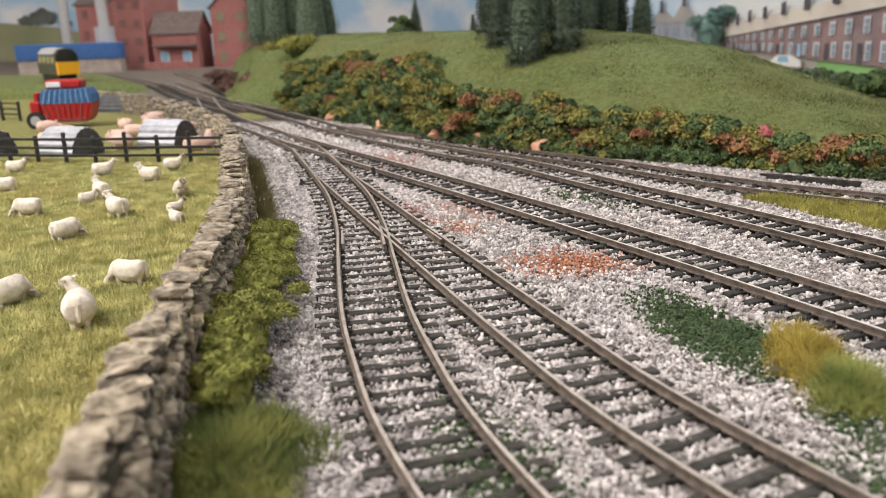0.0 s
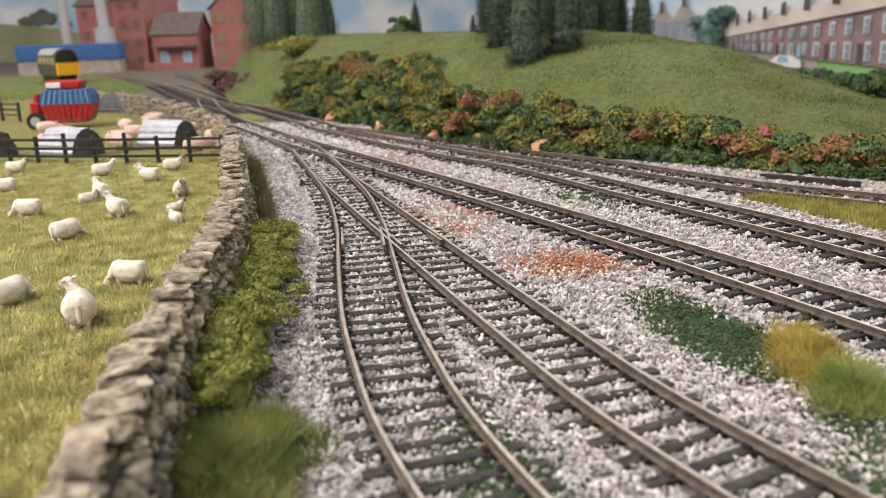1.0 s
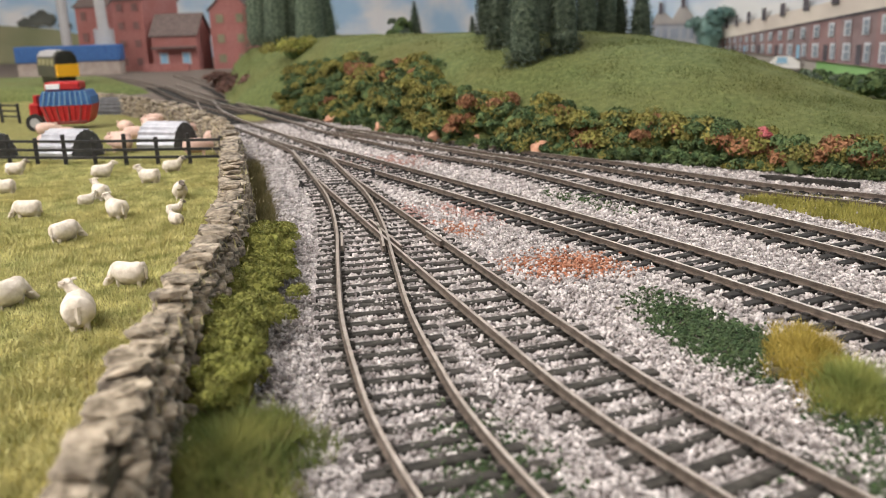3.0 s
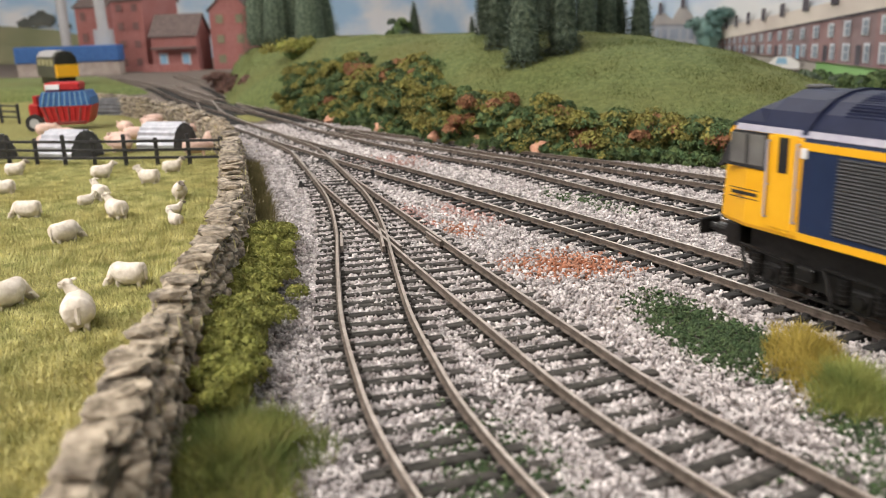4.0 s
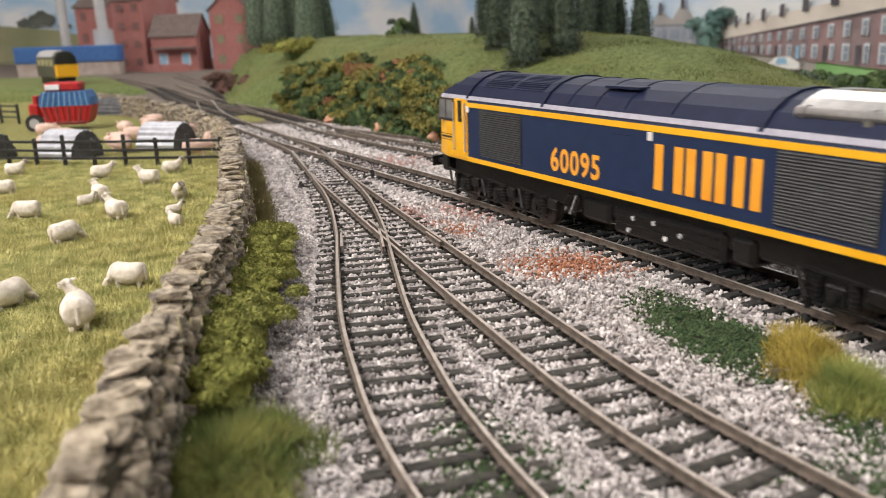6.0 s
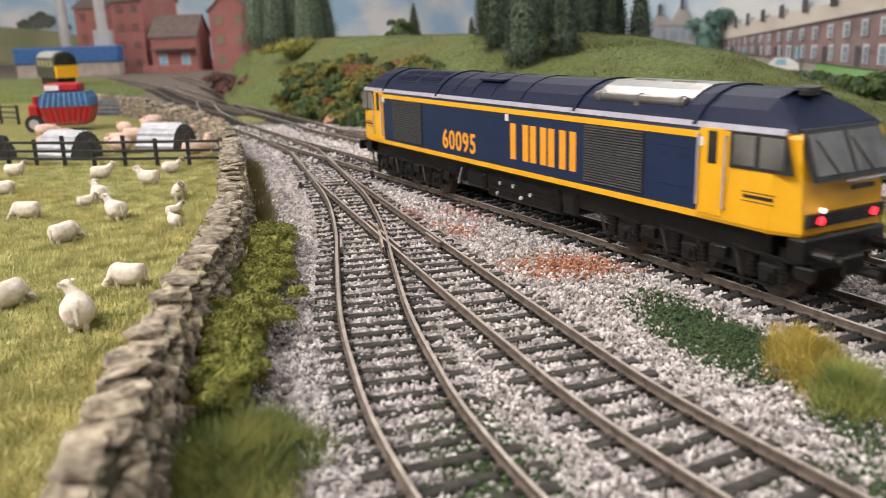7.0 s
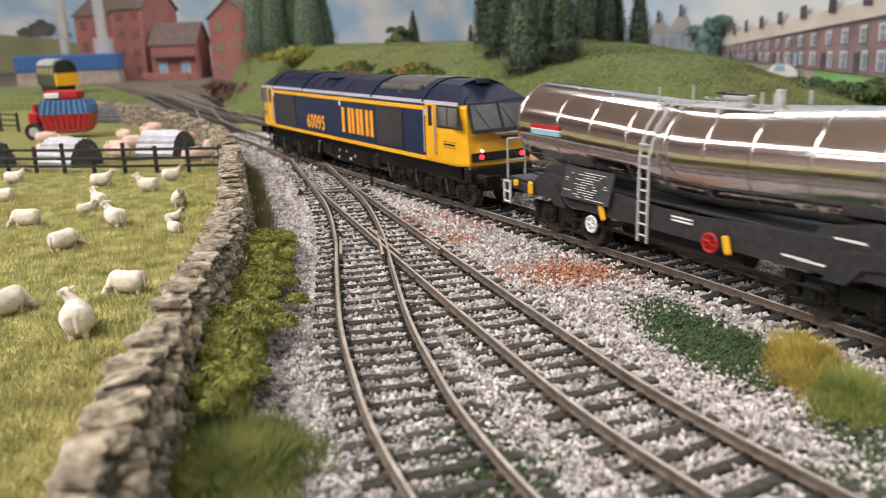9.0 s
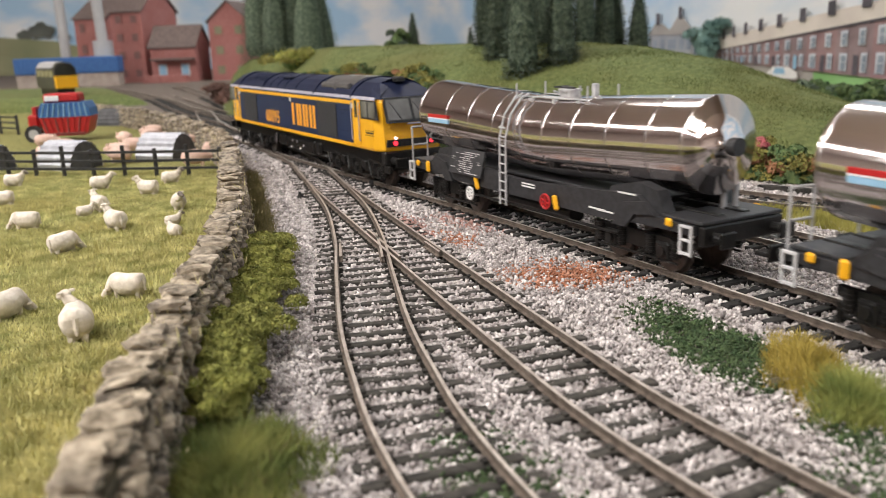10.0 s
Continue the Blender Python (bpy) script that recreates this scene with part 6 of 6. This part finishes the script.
def tank_wagon():
    t = thing("tank_wagon", "polished steel cranked tank wagon on a black bogie frame", "tank wagon", group="tank wagons")
    R = 14.2
    T0, T1 = -75.5, 84.0
    st = list(np.linspace(T0, T1, 42))
    bm = bmesh.new()
    rings = []
    for x in st:
        r = R
        rings.append([(x, math.cos(a) * r, tank_axis(x) + math.sin(a) * r) for a in np.linspace(0, 6.2832, 48, endpoint=False)])
    loft(bm, rings, caps=False)
    tank = part("tank", bm, M_CHROME, t, "mirror-polished cranked barrel", True)
    for e in (-1, 1):
        xe = T1 if e > 0 else T0
        bm = bmesh.new()
        loft(bm, [[(xe + e * x, math.cos(a) * r, tank_axis(xe) + math.sin(a) * r) for a in np.linspace(0, 6.2832, 40, endpoint=False)] for x, r in ((0, R * 1.004), (4.6, R * 0.24), (4.8, R * 0.17))])
        part("end_cone", bm, M_CHROME, tank, "polished shallow cone end", True)
        bm = bmesh.new()
        rod(bm, (xe + e * 4.2, 0, tank_axis(xe)), (xe + e * 7.0, 0, tank_axis(xe)), 2.6, 18)
        part("end_valve", bm, M_DKGREY, tank, "grey end valve")
    for x in (-74.5, -60, -42, -24, -8, 8, 24, 42, 60, 83.0):
        bm = bmesh.new()
        loft(bm, [[(x + d, math.cos(a) * (R + g), tank_axis(x) + math.sin(a) * (R + g)) for a in np.linspace(0, 6.2832, 48, endpoint=False)] for d, g in ((-0.6, -0.1), (-0.5, 0.07), (0.5, 0.07), (0.6, -0.1))], caps=False)
        part("band", bm, M_CHROMEBAND, tank, "bright barrel strap", True)
    # top platform with hatch and rails
    bm = bmesh.new()
    for y in (-6, -3, 0, 3, 6):
        box(bm, (-2, y, 47.9), (42, 1.4, 0.5), 0.1)
    for x in (-20, -6, 8, 18):
        box(bm, (x, 0, 46.9), (1.2, 15, 1.2), 0.1)
    p = part("platform", bm, M_LTGREY, t, "grey walkway on top of the barrel")
    bm = bmesh.new()
    rod(bm, (-6, 0, 46), (-6, 0, 50), 3.6, 20)
    rod(bm, (-6, 0, 50), (-6, 0, 50.8), 4.2, 20)
    part("hatch", bm, M_LTGREY, p)
    bm = bmesh.new()
    rod(bm, (-9, 0, 51.2), (0, 0, 51.2), 0.4, 6)
    rod(bm, (-1, -3, 51.4), (-1, 3, 51.4), 0.35, 6)
    part("hatch_lever", bm, M_DKGREY, p)
    for x, y in ((18, 6.5), (18, -6.5), (-24, 6.5), (-24, -6.5), (-20, 6.5)):
        bm = bmesh.new()
        rod(bm, (x, y, 46.5), (x, y, 52.6), 0.35, 6)
        part("stanchion", bm, M_LTGREY, p)
    bm = bmesh.new()
    box(bm, (-20, 0, 50.8), (2.0, 2.0, 4.4), 0.3)
    part("vent", bm, M_LTGREY, p)
    # ladders up each flank
    for s in (-1, 1):
        bm = bmesh.new()
        for x in (9.2, 13.2):
            pts = [(x, s * 17.6, 9), (x, s * 17.4, 34), (x, s * 15.0, 42), (x, s * 10.5, 47.5), (x, s * 7, 49)]
            for a, b in zip(pts[:-1], pts[1:]):
                rod(bm, a, b, 0.45, 6)
        for z in np.arange(11, 40, 3.3):
            rod(bm, (9.2, s * 17.5, z), (13.2, s * 17.5, z), 0.35, 6)
        part("ladder", bm, M_LTGREY, t, "grey steel ladder")
    # frame
    for s in (-1, 1):
        bm = bmesh.new()
        loft(bm, [[(x, y, z) for x, z in ((-83, 14.6), (-62, 14.4), (-44, 13.2), (44, 13.2), (62, 14.4), (88, 14.6), (88, 17.2), (72, 17.4), (64, 22.6), (50, 22.2), (6, 19.6), (-6, 19.6), (-50, 22.2), (-60, 22.6), (-68, 17.4), (-83, 17.2))] for y in (s * 14.4, s * 16.6)])
        part("sole_bar", bm, M_DKGREY, t, "dark grey side frame")
        for e in (-1, 1):
            bm = bmesh.new()
            loft(bm, [[(e * x, y, z) for x, z in ((44, 20.5), (70, 17.4), (66, 24.5), (58, 26.0), (46, 23.5))] for y in (s * 10.0, s * 14.2)])
            part("saddle", bm, M_DKGREY, t, "dark grey barrel saddle")
            bm = bmesh.new()
            loft(bm, [[(e * x, y, z) for x, z in ((50, 12.6), (56, 12.6), (60, 17.0), (68, 18.0), (64, 21.5), (55, 20.0))] for y in (s * 16.5, s * 17.5)])
            part("gusset", bm, M_DKGREY, t, "dark grey gusset plate")
            # white end step ladder
            bm = bmesh.new()
            back = 0.0 if e > 0 else 5.4
            for x in (84.4 - back, 88.4 - back):
                box(bm, (e * x, s * 17.4, 13), (0.8, 0.8, 8.4), 0.1)
            for z in (9.4, 13.2, 17.0):
                box(bm, (e * (86.4 - back), s * 17.4, z), (4.4, 1.0, 0.7), 0.1)
            part("end_step", bm, M_PALEGREY, t, "pale grey painted end step")
            # yellow brake handles
            for x, z in ((80 - back, 17.6), (70.5, 17.0))[:2 if e > 0 else 1]:
                bm = bmesh.new()
                box(bm, (e * x, s * 17.6, z - 0.5), (2.8, 1.2, 4.8 if x == 70.5 else 2.6), 0.6)
                part("brake_handle", bm, M_YELLOW, t, "yellow handle")
            bm = bmesh.new()
            for a, b in (((89, s * 15.5, 16), (89, s * 15.5, 32)), ((89, s * 15.5, 32), (89, s * 8, 32)), ((89, s * 8, 32), (89, s * 8, 16)), ((89, s * 15.5, 24), (89, s * 8, 24))):
                rod(bm, (e * a[0], a[1], a[2]), (e * b[0], b[1], b[2]), 0.4, 6)
            if e > 0:
                part("end_handrail", bm, M_LTGREY, t, "pale grey handrail")
            else:
                bm.free()
    bm = bmesh.new()
    box(bm, (0, 0, 19.2), (112, 18, 1.0), 0.2)
    part("deck_plate", bm, M_DKGREY, t, "dark grey deck plate")
    bm = bmesh.new()
    for y in (-5, 5):
        box(bm, (2.6, y, 17), (169, 3, 4), 0.3)
    for x in (-80.5, -58, 0, 58, 86):
        box(bm, (x, 0, 16), (3, 29, 4), 0.3)
    part("centre_frame", bm, M_UNDER, t)
    for e in (-1, 1):
        bm = bmesh.new()
        box(bm, (e * 80 + (2.5 if e < 0 else 0), 0, 18.0), (16, 31, 1.0), 0.2)
        part("end_deck", bm, M_DKGREY, t, "grey end deck")
        bm = bmesh.new()
        back = 0.0 if e > 0 else 5.4
        box(bm, (e * (90 - back), 0, 14.4), (2.4, 31, 5.6), 0.4)
        b = part("headstock", bm, M_UNDER, t)
        for s in (-1, 1):
            bm = bmesh.new()
            rod(bm, (e * (91 - back), s * 11.5, 14), (e * (95 - back), s * 11.5, 14), 1.5, 14)
            box(bm, (e * (96 - back), s * 11.5, 14), (1, 6, 4.6), 0.4)
            part("buffer", bm, M_UNDER, b)
        bm = bmesh.new()
        box(bm, (e * 96, 0, 9.5), (10, 4, 1.2), 0.2)
        part("coupling", bm, M_UNDER, b)
        for y in (-9, -4):
            bm = bmesh.new()
            rod(bm, (e * 74, y, 18), (e * 74, y, 27), 0.9, 8)
            part("support_post", bm, M_LTGREY, t)
    # information board with unreadable lines, name label, arrow marks
    bm = bmesh.new()
    box(bm, (38.5, 16.9, 21.8), (25, 0.8, 10.4), 0.1, Euler((0.25, 0, 0)).to_matrix())
    brd = part("data_panel", bm, M_DKGREY, t, "black panel with white data lines")
    rnd = random.Random(5)
    for r in range(11):
        x = 49.6
        while x > 29:
            w = rnd.uniform(0.8, 3.2)
            if rnd.random() < (0.8 if 34 < x < 46 else 0.35):
                bm = bmesh.new()
                box(bm, (x - w / 2, 17.42 - (3.8 - r * 0.78) * 0.25, 25.6 - r * 0.78), (w, 0.16, 0.24), 0, Euler((0.25, 0, 0)).to_matrix())
                part("data_bar", bm, M_WHITE, brd)
            x -= w + 0.6
    for x, y, z, w, h, m in ((66, 14.15, 38.0, 17, 1.5, M_RED), (66, 14.2, 37.1, 17, 0.5, M_WHITE), (66, 14.05, 36.0, 17, 1.6, M_LTBLUE)):
        bm = bmesh.new()
        box(bm, (x, y + 0.4, z), (w, 0.5, h), 0.1)
        part("name_label", bm, m, tank, "red, white and blue label strip")
    for x, z in ((-4, 18.6), (-4, 17.6), (-42, 15.8), (-46, 15.6), (-56, 22.6)):
        bm = bmesh.new()
        box(bm, (x, 16.75, z), (8, 0.2, 0.5))
        part("marking", bm, M_WHITE, t)
    # hand wheels
    for x, z, m, lab in ((35.0, 10.0, M_WHITE, "white hand wheel"), (-15.8, 14.2, M_RED, "red hand wheel")):
        bm = bmesh.new()
        vs = []
        ring = [[((2.4 + 0.45 * math.cos(b)) * math.cos(a) + x, 17.8 + 0.45 * math.sin(b), (2.4 + 0.45 * math.cos(b)) * math.sin(a) + z) for b in np.linspace(0, 6.2832, 8, endpoint=False)] for a in np.linspace(0, 6.2832, 25)]
        loft(bm, ring, caps=False)
        for a in (0.3, 1.35, 2.4):
            rod(bm, (x + 2.3 * math.cos(a), 17.8, z + 2.3 * math.sin(a)), (x - 2.3 * math.cos(a), 17.8, z - 2.3 * math.sin(a)), 0.35, 6)
        part("hand_wheel", bm, m, t, lab)
        bm = bmesh.new()
        box(bm, (x - (5.0 if m is M_WHITE else 5.6), 17.6, z + (4.6 if m is M_WHITE else 0.4)), (2.4, 1.2, 5.2), 0.5, Euler((0, 0.3, 0)).to_matrix())
        part("brake_handle", bm, M_YELLOW, t, "yellow handle")
    for e in (-1, 1):
        bm = bmesh.new()
        rod(bm, (e * 10 - 12, 9, 10), (e * 10 + 8, 9, 10), 3.2, 14)
        part("air_cylinder", bm, M_UNDER, t)
    bm = bmesh.new()
    rod(bm, (-50, 14.5, 9), (50, 14.5, 9), 0.5, 6)
    part("brake_rod", bm, M_UNDER, t)
    wh = bogie(t, -56, (-11.5, 11.5), 10.5, 6.0) + bogie(t, 56, (-11.5, 11.5), 10.5, 6.0)
    return t, wh


WAGON, WAGON_WHEELS = tank_wagon()
WAGON_2 = copy_thing(WAGON, pose(0, 0, 0))
WAGON_2_WHEELS = [(o, x, r) for o, (_, x, r) in zip([c for c in WAGON_2.children if c.name.startswith("wheelset")], [w for w in WAGON_WHEELS])]


# ---- what moves ----
RUN = [(0.0, -395.5), (1.0, -316.5), (2.0, -237.5), (3.0, -158.3), (3.8, -94.8), (4.0, -79.1), (4.5, -39.6), (5.0, 0.0), (5.5, 39.4), (6.0, 77.6), (6.5, 115.4), (7.0, 153.2), (7.5, 193.3), (8.0, 233.2), (8.5, 272.4), (9.0, 310.4), (9.5, 348.4), (10.0, 386.5)]


def ride(d, centre, half):
    """Pose of a vehicle whose bogies stand half before and behind its centre on the running line."""
    a, b = on_main(d + centre + half), on_main(d + centre - half)
    m = (a + b) / 2
    return pose(m[0] * K, m[1] * K, 0, 0, 0, math.degrees(math.atan2(a[1] - b[1], a[0] - b[0])))


def motions():
    for ob, centre, half, wheels in ((LOCO, 6.5, 88.5, LOCO_WHEELS), (WAGON, -236.0, 56.0, WAGON_WHEELS), (WAGON_2, -438.5, 56.0, WAGON_2_WHEELS)):
        walk(ob, [(t, ride(d, centre, half)) for t, d in RUN])
        for w, x, r in wheels:
            rows = []
            for t in np.arange(0, 10.01, 0.1):
                d = np.interp(t, [q[0] for q in RUN], [q[1] for q in RUN])
                rows.append((float(t), Matrix.Translation((x * K, 0, r * K)) @ Matrix.Rotation(d / r, 4, "Y")))
            walk(w, rows)


motions()
